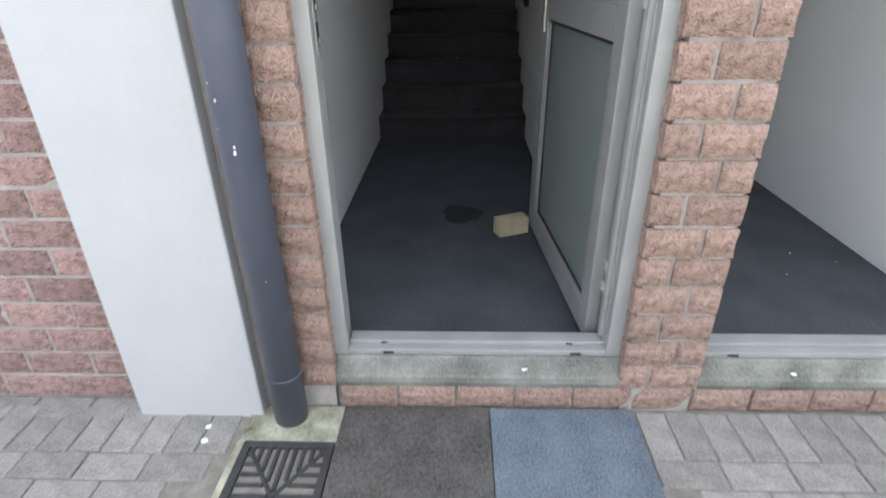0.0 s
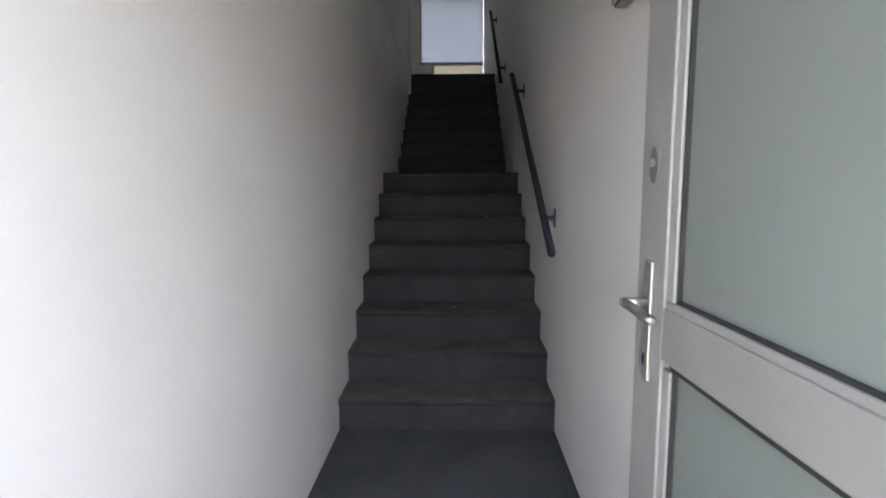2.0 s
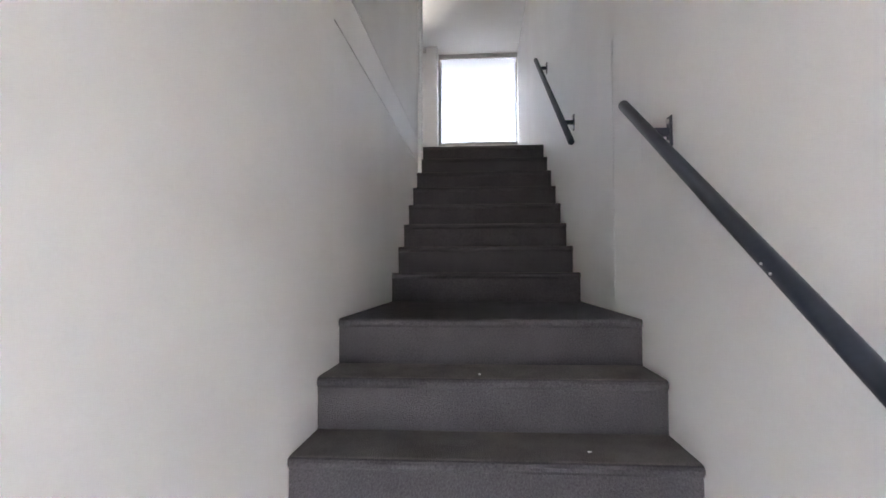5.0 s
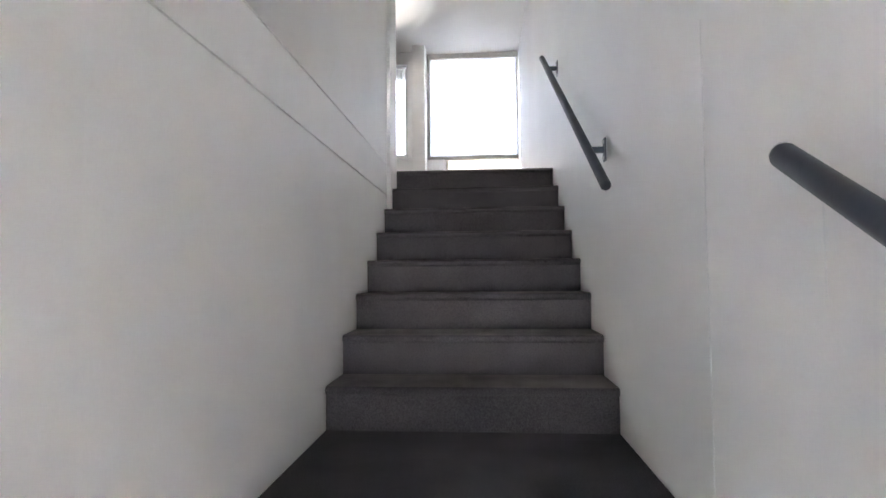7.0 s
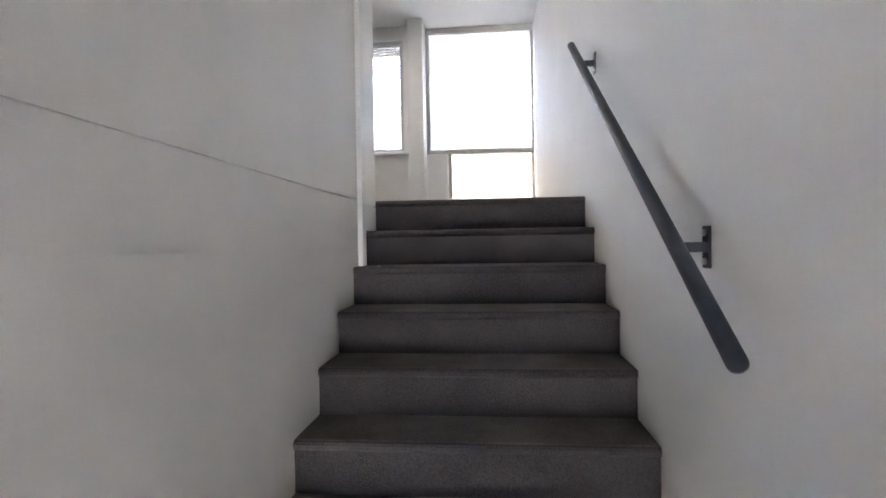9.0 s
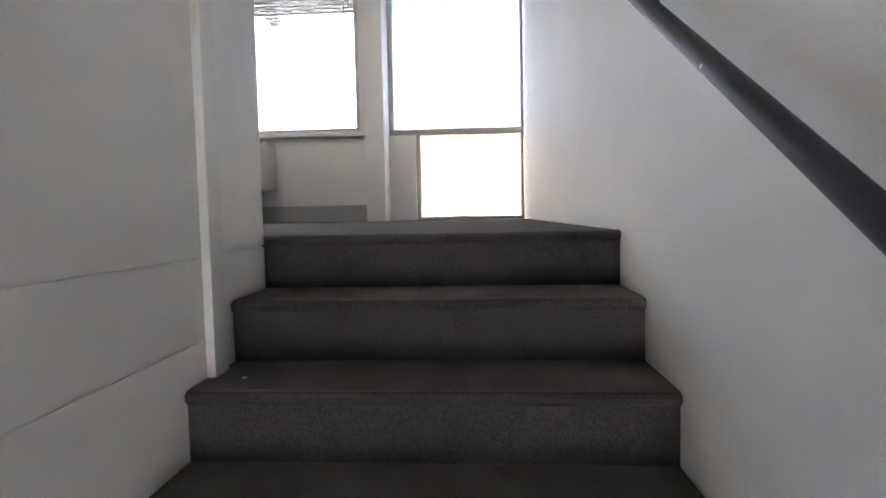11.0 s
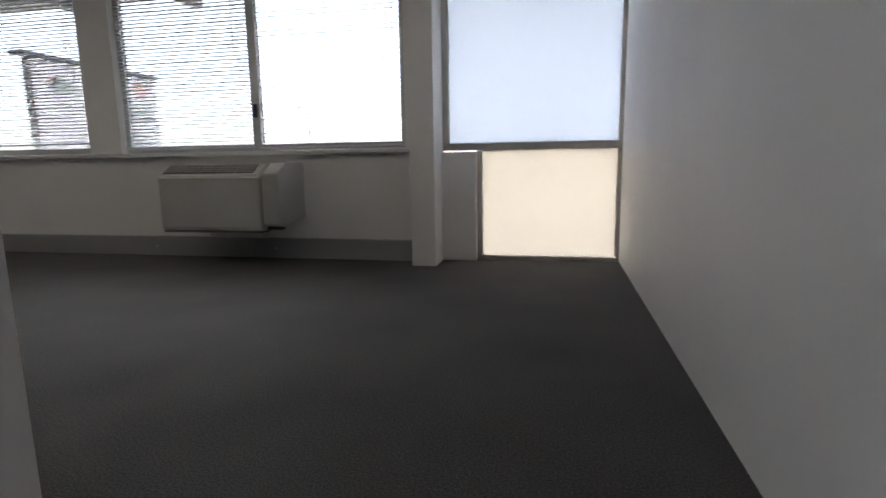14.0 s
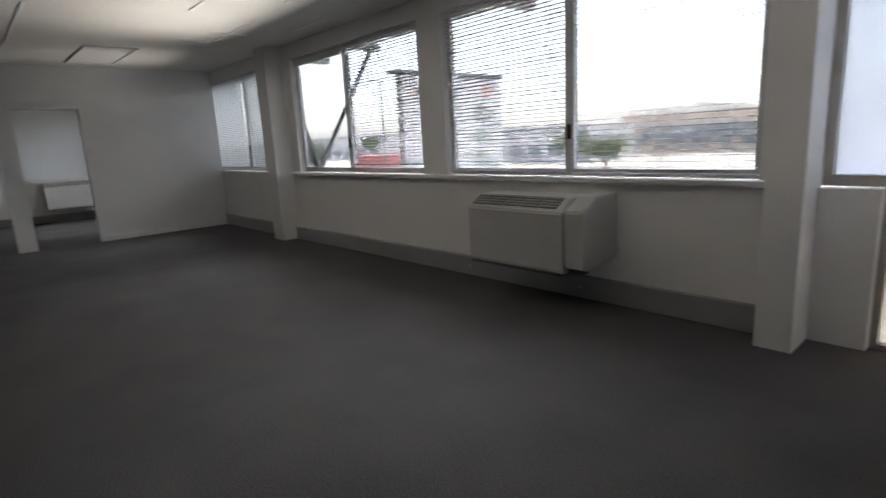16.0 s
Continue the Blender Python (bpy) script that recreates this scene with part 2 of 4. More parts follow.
def rod(p, q, r, sides=16, r2=None, dome=0.0):
    """A round bar from p to q, with rounded ends where dome is given."""
    p, q = Vector(p), Vector(q)
    axis = (q - p).normalized()
    side = axis.orthogonal().normalized()
    up = axis.cross(side)
    r2 = r if r2 is None else r2
    rings = [(p, r), (q, r2)]
    if dome:
        rings = [(p, r * 0.55), (p + axis * dome * 0.35, r * 0.88), (p + axis * dome, r), (q - axis * dome, r2), (q - axis * dome * 0.35, r2 * 0.88), (q, r2 * 0.55)]
    b = bmesh.new()
    loops = [[b.verts.new(c + (side * math.cos(a) + up * math.sin(a)) * rr) for a in (2 * math.pi * i / sides for i in range(sides))] for c, rr in rings]
    for lo, hi in zip(loops, loops[1:]):
        for i in range(sides):
            b.faces.new((lo[i], lo[(i + 1) % sides], hi[(i + 1) % sides], hi[i]))
    b.faces.new(loops[0][::-1])
    b.faces.new(loops[-1])
    return b


def extrude_x(profile, x0, x1):
    """A closed (y, z) outline drawn along x."""
    b = bmesh.new()
    a = [b.verts.new((x0, y, z)) for y, z in profile]
    c = [b.verts.new((x1, y, z)) for y, z in profile]
    n = len(profile)
    for i in range(n):
        b.faces.new((a[i], a[(i + 1) % n], c[(i + 1) % n], c[i]))
    b.faces.new(a[::-1])
    b.faces.new(c)
    bmesh.ops.recalc_face_normals(b, faces=b.faces[:])
    return b


# ---- main measures ----
W = 1.16            # right wall of the stairwell; the left wall is x = 0
Z1, Z2 = 1.4, 2.8   # landing and upper floor
TOP = 5.10          # ceiling
YF = 0.706          # outer face of the door frame
YW = 11.721          # inner face of the window wall
GROUND = -0.15
RISE, GO1, GO2 = 0.175, 0.2711, 0.2599
END = 8.435          # end of the stairwell's left wall
XF = -7.93          # far partition
SILL = 3.63
HEAD = 4.94

# ---- ground and shell ----
bm = bmesh.new()
bmesh.ops.create_grid(bm, x_segments=8, y_segments=8, size=1500)
bmesh.ops.translate(bm, verts=bm.verts, vec=(0, 0, GROUND - 0.06))
setting("ground", bm, DRY, "dry pale ground reaching to the horizon", "ground")
setting("floor_entrance", box(0, W, 0.80, 3.49, -0.12, 0), HALL, "dark worn blue-grey carpet of the entrance passage", "floor")
bm = box(-11.6, W, 8.481, 11.86, 2.6, Z2)
box(-11.6, 0, END, 8.481, 2.6, Z2, bm=bm)
setting("floor_upper", bm, CARPET, "charcoal office carpet of the upper room", "floor")
setting("floor_upper_back", box(-11.6, -0.12, 4.4, END, 2.6, Z2), CARPET, "charcoal office carpet behind the stairwell", "floor")
setting("wall_right", box(W, W + 0.14, 0.90, 11.88, -0.12, TOP), WALL, "plain white painted stairwell wall", "wall")
setting("wall_left_low", box(-0.12, 0, 0.90, 5.3, -0.12, TOP), WALL, "plain white painted stairwell wall", "wall")
lb = thing("wall_left_boards", (0, 5.3, 0), "white painted wall with two grooved board joints", "wall", kind="structure")
for z0, z1, back in ((-0.12, 2.549, 0), (2.549, 2.5565, 0.007), (2.5565, 2.764, 0), (2.764, 2.7715, 0.007), (2.7715, TOP, 0)):
    part("groove" if back else "board", box(-0.12, -back, 5.3, END, z0, z1), BOARD, lb)
setting("door_trim", box(0.0, 0.024, 8.03, 8.105, 2.45, TOP, 0.003), TRIM, "white vertical cover strip on the stairwell wall", "trim")
setting("wall_back", box(-11.6, -0.12, 4.28, 4.4, 2.6, TOP), WALL, "plain white back wall of the room", "wall")
setting("wall_far_room_end", box(-11.72, -11.6, 4.28, 11.92, 2.6, TOP), WALL, "white end wall of the farther room", "wall")
bm = box(XF - 0.1, XF, 9.955, YW - 0.003, Z2, TOP)
box(XF - 0.1, XF, 9.25, 9.955, 4.57, TOP, bm=bm)
box(XF - 0.1, XF, 9.05, 9.25, Z2, TOP, bm=bm)
box(XF - 0.1, XF, 8.15, 9.05, 4.57, TOP, bm=bm)
box(XF - 0.1, XF, 4.403, 8.15, Z2, TOP, bm=bm)
setting("wall_far_partition", bm, WALL, "white partition with two open doorways", "wall")
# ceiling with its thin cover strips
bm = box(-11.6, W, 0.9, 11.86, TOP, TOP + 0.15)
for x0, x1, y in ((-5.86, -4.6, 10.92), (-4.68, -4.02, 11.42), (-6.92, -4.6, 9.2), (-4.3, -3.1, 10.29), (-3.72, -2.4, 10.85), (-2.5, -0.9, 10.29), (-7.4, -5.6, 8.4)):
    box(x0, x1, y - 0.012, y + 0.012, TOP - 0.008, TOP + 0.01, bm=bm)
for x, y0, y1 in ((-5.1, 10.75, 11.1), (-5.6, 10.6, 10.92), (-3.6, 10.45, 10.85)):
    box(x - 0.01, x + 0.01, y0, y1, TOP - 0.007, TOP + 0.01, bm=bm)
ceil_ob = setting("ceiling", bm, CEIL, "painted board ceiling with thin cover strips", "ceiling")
ceil_ob.data.materials.append(TRIM)
for f in ceil_ob.data.polygons:
    if max(ceil_ob.data.vertices[i].co.z for i in f.vertices) < TOP + 0.02 and f.area < 0.2:
        f.material_index = 1
hatch = thing("ceiling_hatch", (-6.91, 10.11, TOP), "painted ceiling access hatch with a thin frame", "hatch")
hx0, hx1, hy0, hy1 = -7.55, -6.27, 9.85, 10.37
bm = box(hx0, hx1, hy0, hy0 + 0.025, TOP - 0.016, TOP - 0.001)
box(hx0, hx1, hy1 - 0.025, hy1, TOP - 0.016, TOP - 0.001, bm=bm)
box(hx0, hx0 + 0.025, hy0 + 0.025, hy1 - 0.025, TOP - 0.016, TOP - 0.001, bm=bm)
box(hx1 - 0.025, hx1, hy0 + 0.025, hy1 - 0.025, TOP - 0.016, TOP - 0.001, bm=bm)
part("frame", bm, TRIM, hatch)
part("panel", box(hx0 + 0.03, hx1 - 0.03, hy0 + 0.03, hy1 - 0.03, TOP - 0.006, TOP - 0.001), CEIL, hatch)

# window wall with its openings
bm = box(-11.6, -0.115, YW, YW + 0.125, -0.2, SILL)
box(-11.6, -0.115, YW, YW + 0.125, HEAD, TOP, bm=bm)
for x0, x1 in ((-0.375, -0.115), (-3.10, -2.79), (-6.26, -5.40), (-8.9, -8.30), (-11.6, -10.9)):
    box(x0, x1, YW, YW + 0.125, SILL, HEAD, bm=bm)
box(-0.115, W, YW, YW + 0.125, -0.2, Z2 - 0.01, bm=bm)
setting("wall_window_side", bm, WALL, "white outer wall below and between the windows", "wall")
bm = box(XF, -5.87, YW - 0.045, YW + 0.03, SILL - 0.03, SILL + 0.004, 0.006)
box(-5.60, -0.285, YW - 0.045, YW + 0.03, SILL - 0.03, SILL + 0.004, 0.006, bm=bm)
setting("window_sill", bm, TRIM, "white painted ledge under the windows", "window sill")
setting("column_stair", box(-0.285, -0.110, YW - 0.225, YW, Z2, TOP, 0.006), WALL, "white painted square column beside the glazing", "column")
setting("column_room", box(-5.87, -5.60, YW - 0.22, YW, Z2, TOP, 0.006), WALL, "white painted square column between windows", "column")
bm = box(XF + 0.015, -5.873, YW - 0.045, YW, Z2, Z2 + 0.155, 0.004)
setting("skirting_duct_far", bm, DUCT, "grey cable skirting duct along the window wall", "skirting")
setting("skirting_duct", box(-5.597, -0.288, YW - 0.045, YW, Z2, Z2 + 0.155, 0.004), DUCT, "grey cable skirting duct along the window wall", "skirting")
setting("skirting_partition", box(XF, XF + 0.012, 9.96, YW - 0.05, Z2, Z2 + 0.06, 0.002), TRIM, "low white skirting on the partition", "skirting")
setting("skirting_far_room", box(-11.6, -11.585, 8.0, YW - 0.01, Z2, Z2 + 0.14), DUCT, "grey skirting duct in the farther room", "skirting")
# eave over the windows and roof
setting("roof", box(-12.2, 8.3, 0.6, 13.2, TOP + 0.18, TOP + 0.3), ROOFM, "flat sheet roof with a deep eave", "roof")
bm = box(-12.2, 8.3, YW + 0.125, 13.12, TOP + 0.14, TOP + 0.178)
for k in range(10):
    x = -0.36 - 1.32 * k
    box(x - 0.05, x + 0.05, YW + 0.125, 13.2, TOP + 0.05, TOP + 0.14, bm=bm)
setting("eave", bm, SOFFIT, "grey soffit with bracket beams outside the windows", "eave")


# ---- glazing ----
def window(name, x0, x1, mull, open_left=False):
    w = thing(name, ((x0 + x1) / 2, YW + 0.08, SILL), "pale aluminium window with two sliding panes darkened to dim the view", "window", kind="structure")
    y0, y1, t = YW + 0.06, YW + 0.11, 0.045
    bm = box(x0, x1, y0, y1, SILL + 0.004, SILL + 0.055, 0.004)
    box(x0, x1, y0, y1, HEAD - t, HEAD, 0.004, bm=bm)
    box(x0, x0 + t, y0, y1, SILL + 0.055, HEAD - t, 0.004, bm=bm)
    box(x1 - t, x1, y0, y1, SILL + 0.055, HEAD - t, 0.004, bm=bm)
    part("window_frame", bm, WINF, w)
    part("mullion", box(mull - 0.035, mull + 0.035, y0 - 0.012, y1 - 0.004, SILL + 0.055, HEAD - t, 0.004), WINF, w)
    latch = part("latch", box(mull - 0.012, mull + 0.016, y0 - 0.03, y0 - 0.012, SILL + 0.26, SILL + 0.36, 0.004), RUBBER, w, "small dark window latch")
    for a, c in ((x0 + t, mull - 0.035), (mull + 0.035, x1 - t)):
        g = part("pane", box(a, c, y0 + 0.02, y0 + 0.026, SILL + 0.055, HEAD - t), GLASS, w)
        g.visible_shadow = False
    return w


window("window_1", -2.79, -0.375, -1.587)
window("window_2", -5.40, -3.10, -4.335)
window("window_3", -8.30, -6.26, -6.915)
window("window_4", -10.9, -8.9, -9.9)

shop = thing("window_5", (0.53, 11.84, Z2), "tall frosted glazing in an aluminium frame at the stair head", "window", kind="structure")
bm = box(-0.115, 1.155, 11.81, 11.88, 3.605, 3.66, 0.004)
box(-0.115, -0.07, 11.81, 11.88, 3.66, 5.03, 0.004, bm=bm)
box(1.128, 1.155, 11.81, 11.88, Z2 + 0.03, 3.605, 0.004, bm=bm)
box(1.128, 1.155, 11.81, 11.88, 3.66, 5.03, 0.004, bm=bm)
box(0.14, 0.175, 11.81, 11.88, Z2 + 0.03, 3.605, 0.004, bm=bm)
box(-0.115, 1.155, 11.81, 11.88, 5.03, TOP, 0.004, bm=bm)
box(0.14, 1.155, 11.81, 11.88, Z2, Z2 + 0.03, 0.004, bm=bm)
part("window_frame", bm, ALUD, shop)
part("pane", box(-0.07, 1.128, 11.84, 11.846, 3.66, 5.03), FROST_U, shop, "frosted upper pane")
part("pane", box(0.175, 1.128, 11.84, 11.846, Z2 + 0.03, 3.605), FROST_L, shop, "frosted lower pane with cream put in for ground light")
setting("spandrel_box", box(-0.112, 0.138, 11.755, 11.90, Z2, 3.600, 0.005), WALL, "white boxed panel beside the low pane", "panel")


# ---- blinds ----
def blind(x0, x1, top, bottom, tilt, pitch, label, skip=()):
    y = YW + 0.035
    b = thing("venetian_blind", ((x0 + x1) / 2, y, top), label, "blind", "blinds at the windows")
    part("headrail", box(x0, x1, y - 0.014, y + 0.014, top - 0.03, top, 0.003), SLAT, b)
    part("bottom_rail", box(x0, x1, y - 0.011, y + 0.011, bottom, bottom + 0.014, 0.003), SLAT, b)
    me = bpy.data.meshes.new("slat")
    c, s = math.cos(radians(tilt)) * 0.0125, math.sin(radians(tilt)) * 0.0125
    half = (x1 - x0) / 2 - 0.004
    pts = [(-c, s), (-c * 0.4, s * 0.4 + 0.0016), (c * 0.4, -s * 0.4 + 0.0016), (c, -s)]
    v = [(side * half, yy, zz) for side in (-1, 1) for yy, zz in pts]
    me.from_pydata(v, [], [(0, 1, 5, 4), (1, 2, 6, 5), (2, 3, 7, 6)])
    me.materials.append(SLAT)
    z = top - 0.045
    i = 0
    while z > bottom + 0.02:
        if not any(a <= z <= d for a, d in skip):
            o = new("slat", me)
            o.parent = b
            o.location = (0, 0, z - top)
            o.rotation_euler = (radians(random.uniform(-4, 4)), radians(random.uniform(-0.15, 0.15)), 0)
        z -= pitch
        i += 1
    for x in (x0 + 0.15, (x0 + x1) / 2, x1 - 0.15):
        part("cord", rod((x, y, bottom), (x, y, top - 0.03), 0.0012, 5), CORD, b)
    part("pull_cord", rod((x1 - 0.07, y - 0.02, top - 0.75), (x1 - 0.07, y - 0.02, top - 0.03), 0.002, 6), CORD, b)
    part("tilt_wand", rod((x1 - 0.11, y - 0.02, top - 0.6), (x1 - 0.11, y - 0.02, top - 0.03), 0.003, 6), CORD, b)
    return b


blind(-2.77, -1.61, HEAD - 0.005, SILL + 0.03, 10, 0.028, "white venetian blind lowered with open slats")
blind(-1.56, -0.39, HEAD - 0.005, SILL + 0.02, -6, 0.034, "white venetian blind lowered with flat sagging slats")
blind(-4.31, -3.12, HEAD - 0.005, SILL + 0.085, 6, 0.028, "white venetian blind hanging a little short of the sill")
blind(-8.28, -6.95, HEAD - 0.005, SILL + 0.02, 48, 0.026, "white venetian blind lowered and half closed")
blind(-6.88, -6.28, HEAD - 0.005, SILL + 0.02, 40, 0.026, "white venetian blind lowered and half closed")
b = thing("venetian_blind", (-4.9, YW + 0.035, HEAD), "raised white venetian blind bunched at the window head", "blind", "blinds at the windows")
part("headrail", box(-5.38, -4.37, YW + 0.02, YW + 0.05, HEAD - 0.035, HEAD - 0.005, 0.003), SLAT, b)
for k in range(7):
    part("slat", box(-5.37, -4.38, YW + 0.022, YW + 0.048, HEAD - 0.045 - k * 0.008, HEAD - 0.0385 - k * 0.008, 0.001, 1), SLAT, b)


# ---- stairs ----
stairs = thing("stairs", (W / 2, 3.482, 0), "two straight flights covered in dark carpet with a landing", "stairs", kind="structure")
NOSE = [3.482 + GO1 * k for k in range(8)] + [6.62 + GO2 * k for k in range(8)]
for k, y in enumerate(NOSE):
    z = RISE * (k + 1)
    nxt = NOSE[k + 1] if k < 15 else 8.469
    base = -0.12 if k < 8 else Z1 - 0.3
    x1 = W - 0.001
    prof = [(nxt + 0.012, base), (nxt + 0.012, z), (y + 0.016, z), (y + 0.004, z - 0.004), (y - 0.001, z - 0.012), (y + 0.001, z - 0.024), (y + 0.012, z - 0.034), (y + 0.012, base)]
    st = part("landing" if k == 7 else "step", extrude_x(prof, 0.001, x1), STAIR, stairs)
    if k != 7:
        part("tread", extrude_x([(nxt + 0.011, z - 0.004), (nxt + 0.011, z + 0.0015), (y + 0.02, z + 0.0015), (y + 0.012, z - 0.001)], 0.002, x1 - 0.001), TREAD, st, "dusty worn tread carpet, lightened for light from above")


# ---- handrails ----
def handrail(p, q, brackets):
    r = thing("handrail", p, "dark blue painted steel tube handrail on wall brackets", "handrail", "handrails on the stairs")
    part("rail", rod(p, q, 0.0197, 20, dome=0.012), RAILM, r, smooth=True)
    d = (Vector(q) - Vector(p)).normalized()
    for y, z in brackets:
        s = (y - p[1]) / d.y
        at = Vector(p) + d * s
        z = at.z - 0.004
        part("bracket_arm", box(at.x, W - 0.006, y - 0.014, y + 0.014, z - 0.012, z + 0.012, 0.004), RAILM, r)
        pl = part("wall_plate", box(W - 0.006, W, y - 0.022, y + 0.022, z - 0.05, z + 0.05, 0.003), RAILM, r)
        for dz in (-0.034, 0.034):
            part("bolt", rod((W - 0.012, y, z + dz), (W - 0.005, y, z + dz), 0.008, 6), CHROME, pl)
    return r


LOW = ((1.100, 3.353, 0.976), (1.088, 5.330, 2.200))
HIGH = ((1.086, 6.449, 2.332), (1.089, 8.415, 3.612))
low_rail = handrail(*LOW, ((3.619, 0), (5.048, 0)))
top_rail = handrail(*HIGH, ((6.777, 0), (8.117, 0)))
for rail_ob, p, q, y in ((low_rail, LOW[0], LOW[1], 4.32), (low_rail, LOW[0], LOW[1], 4.35), (low_rail, LOW[0], LOW[1], 3.86), (top_rail, HIGH[0], HIGH[1], 7.62)):
    at = Vector(p) + (Vector(q) - Vector(p)) * ((y - p[1]) / (q[1] - p[1]))
    part("paint_chip", box(at.x - 0.0203, at.x - 0.0185, y - 0.004, y + 0.003, at.z - 0.003, at.z + 0.002), SPECK, rail_ob, "pale chip in the paint")
for i, (y, z0, z1) in enumerate(((5.78, 1.45, 2.62), (5.35, 1.98, 2.2))):
    setting("wall_joint_" + str(i + 1), box(W - 0.0012, W, y - 0.0016, y + 0.0016, z0, z1), TRIM, "thin vertical filled joint in the wall", "wall joint")

wb = thing("wall_box", (W, 2.43, 1.86), "small grey box fixed high on the stairwell wall", "wall box")
part("body", box(W - 0.042, W, 2.36, 2.50, 1.862, 2.06, 0.008), ALUW, wb)
part("cover", box(W - 0.050, W - 0.042, 2.367, 2.493, 1.870, 2.052, 0.003), ALU, wb)
# ---- entrance door ----
frame_d = thing("door_1_frame", (0.68, YF, -0.03), "grey aluminium entrance door frame with a low sill", "door frame", kind="structure")


def jamb(x0, x1, z1=2.2, back=0.002):
    bm = box(x0, x1, YF, YF + 0.034, 0.046, z1, 0.004)
    box(x0 + 0.006, x1 - 0.006, YF + 0.034, YF + 0.044, 0.046, z1, bm=bm)
    box(x0 - 0.002, x1 - back, YF + 0.044, YF + 0.127, 0.046, z1, 0.004, bm=bm)
    return bm


part("jamb", jamb(0.213, 0.264, 2.2, 0.012), ALU, frame_d)
part("jamb", jamb(1.131, 1.195), ALU, frame_d)
part("stop", box(1.115, 1.129, YF + 0.052, YF + 0.075, 0.09, 2.14, 0.003), ALU, frame_d)
part("seal", box(1.118, 1.1285, YF + 0.076, YF + 0.084, 0.09, 2.14), ALUD, frame_d)
part("lintel", box(0.264, 1.131, YF, YF + 0.085, 2.14, 2.2, 0.004), ALU, frame_d)
bm = box(0.264, 1.131, YF + 0.002, YF + 0.034, 0.046, 0.068, 0.004)
box(0.264, 1.131, YF + 0.034, YF + 0.088, 0.046, 0.082, 0.004, bm=bm)
part("sill", bm, ALU, frame_d)
for x in (0.40, 1.03):
    part("drain_slot", box(x - 0.018, x + 0.018, YF - 0.001, YF + 0.006, 0.052, 0.060), RUBBER, frame_d)
    part("drain_slot", box(x - 0.028, x - 0.006, YF + 0.0325, YF + 0.037, 0.070, 0.076), RUBBER, frame_d)
x, y0, y1 = 0.2522, YF + 0.080, YF + 0.112
strike = part("strike_plate", box(x - 0.002, x + 0.003, y0, y1, 1.0, 1.21, 0.0012, 1), CHROME, frame_d, "worn metal strike plate")
for z0, z1 in ((1.118, 1.168), (1.035, 1.085)):
    part("strike_hole", box(x + 0.001, x + 0.0045, y0 + 0.007, y1 - 0.006, z0, z1), RUBBER, strike)
    part("strike_lip", box(x + 0.002, x + 0.010, y0 + 0.012, y1 - 0.008, z0 - 0.004, z0 + 0.010, 0.002, 1), CHROME, strike)
for z in (1.012, 1.102, 1.196):
    part("screw", rod((x + 0.001, (y0 + y1) / 2, z), (x + 0.0045, (y0 + y1) / 2, z), 0.004, 8), ALUW, strike)
upper = part("latch_keeper", box(x - 0.002, x + 0.0025, y0 + 0.004, y1 - 0.004, 1.335, 1.40, 0.001, 1), ALUW, frame_d, "small dull latch keeper")
part("keeper_hole", box(x + 0.001, x + 0.004, y0 + 0.009, y1 - 0.010, 1.340, 1.352), RUBBER, upper)

door = thing("entrance_door", (0, 0, 0), "open aluminium door with obscure glass panels held by a wedge", "door")
L, T, DH = 0.995, 0.045, 2.11
st, sl, bead = 0.08, 0.112, 0.026  # hinge stile, lock stile, bead by the lock


def leaf(name, x0, x1, z0, z1, m=ALUW, y0=-T / 2, y1=T / 2, bev=0.004, label=""):
    return part(name, box(x0, x1, y0, y1, z0, z1, bev), m, door, label)


leaf("stile", 0, st, 0.03, DH)
lock_stile = leaf("stile", L - sl, L, 0.03, DH)
leaf("top_rail", st, L - sl, DH - 0.08, DH)
leaf("middle_rail", st, L - sl, 1.015, 1.112)
leaf("bottom_rail", st, L - sl, 0.03, 0.135)
for z0, z1 in ((0.135, 1.015), (1.112, DH - 0.08)):
    leaf("pane", st, L - sl, z0, z1, TINT, -0.004, 0.004, 0)
    for s in (-1, 1):
        y0, y1 = sorted((s * 0.004, s * 0.018))
        leaf("glazing_bead", st, st + 0.014, z0 + 0.014, z1 - 0.014, ALUW, y0, y1, 0.002)
        leaf("glazing_bead", L - sl - bead, L - sl, z0 + 0.014, z1 - 0.014, ALU, y0, y1, 0.002)
        leaf("glazing_bead", st, L - sl, z0, z0 + 0.014, ALUW, y0, y1, 0.002)
        leaf("glazing_seal", st + 0.014, L - sl - bead, z1 - 0.010, z1, RUBBER, y0, y1, 0.001)
        leaf("glazing_seal", st + 0.014, L - sl - bead, z0 + 0.014, z0 + 0.019, RUBBER, y0 * 0.7, y1 * 0.7, 0)
        leaf("glazing_seal", L - sl - bead - 0.006, L - sl - bead, z0 + 0.02, z1 - 0.014, RUBBER, y0 * 0.7, y1 * 0.7, 0)
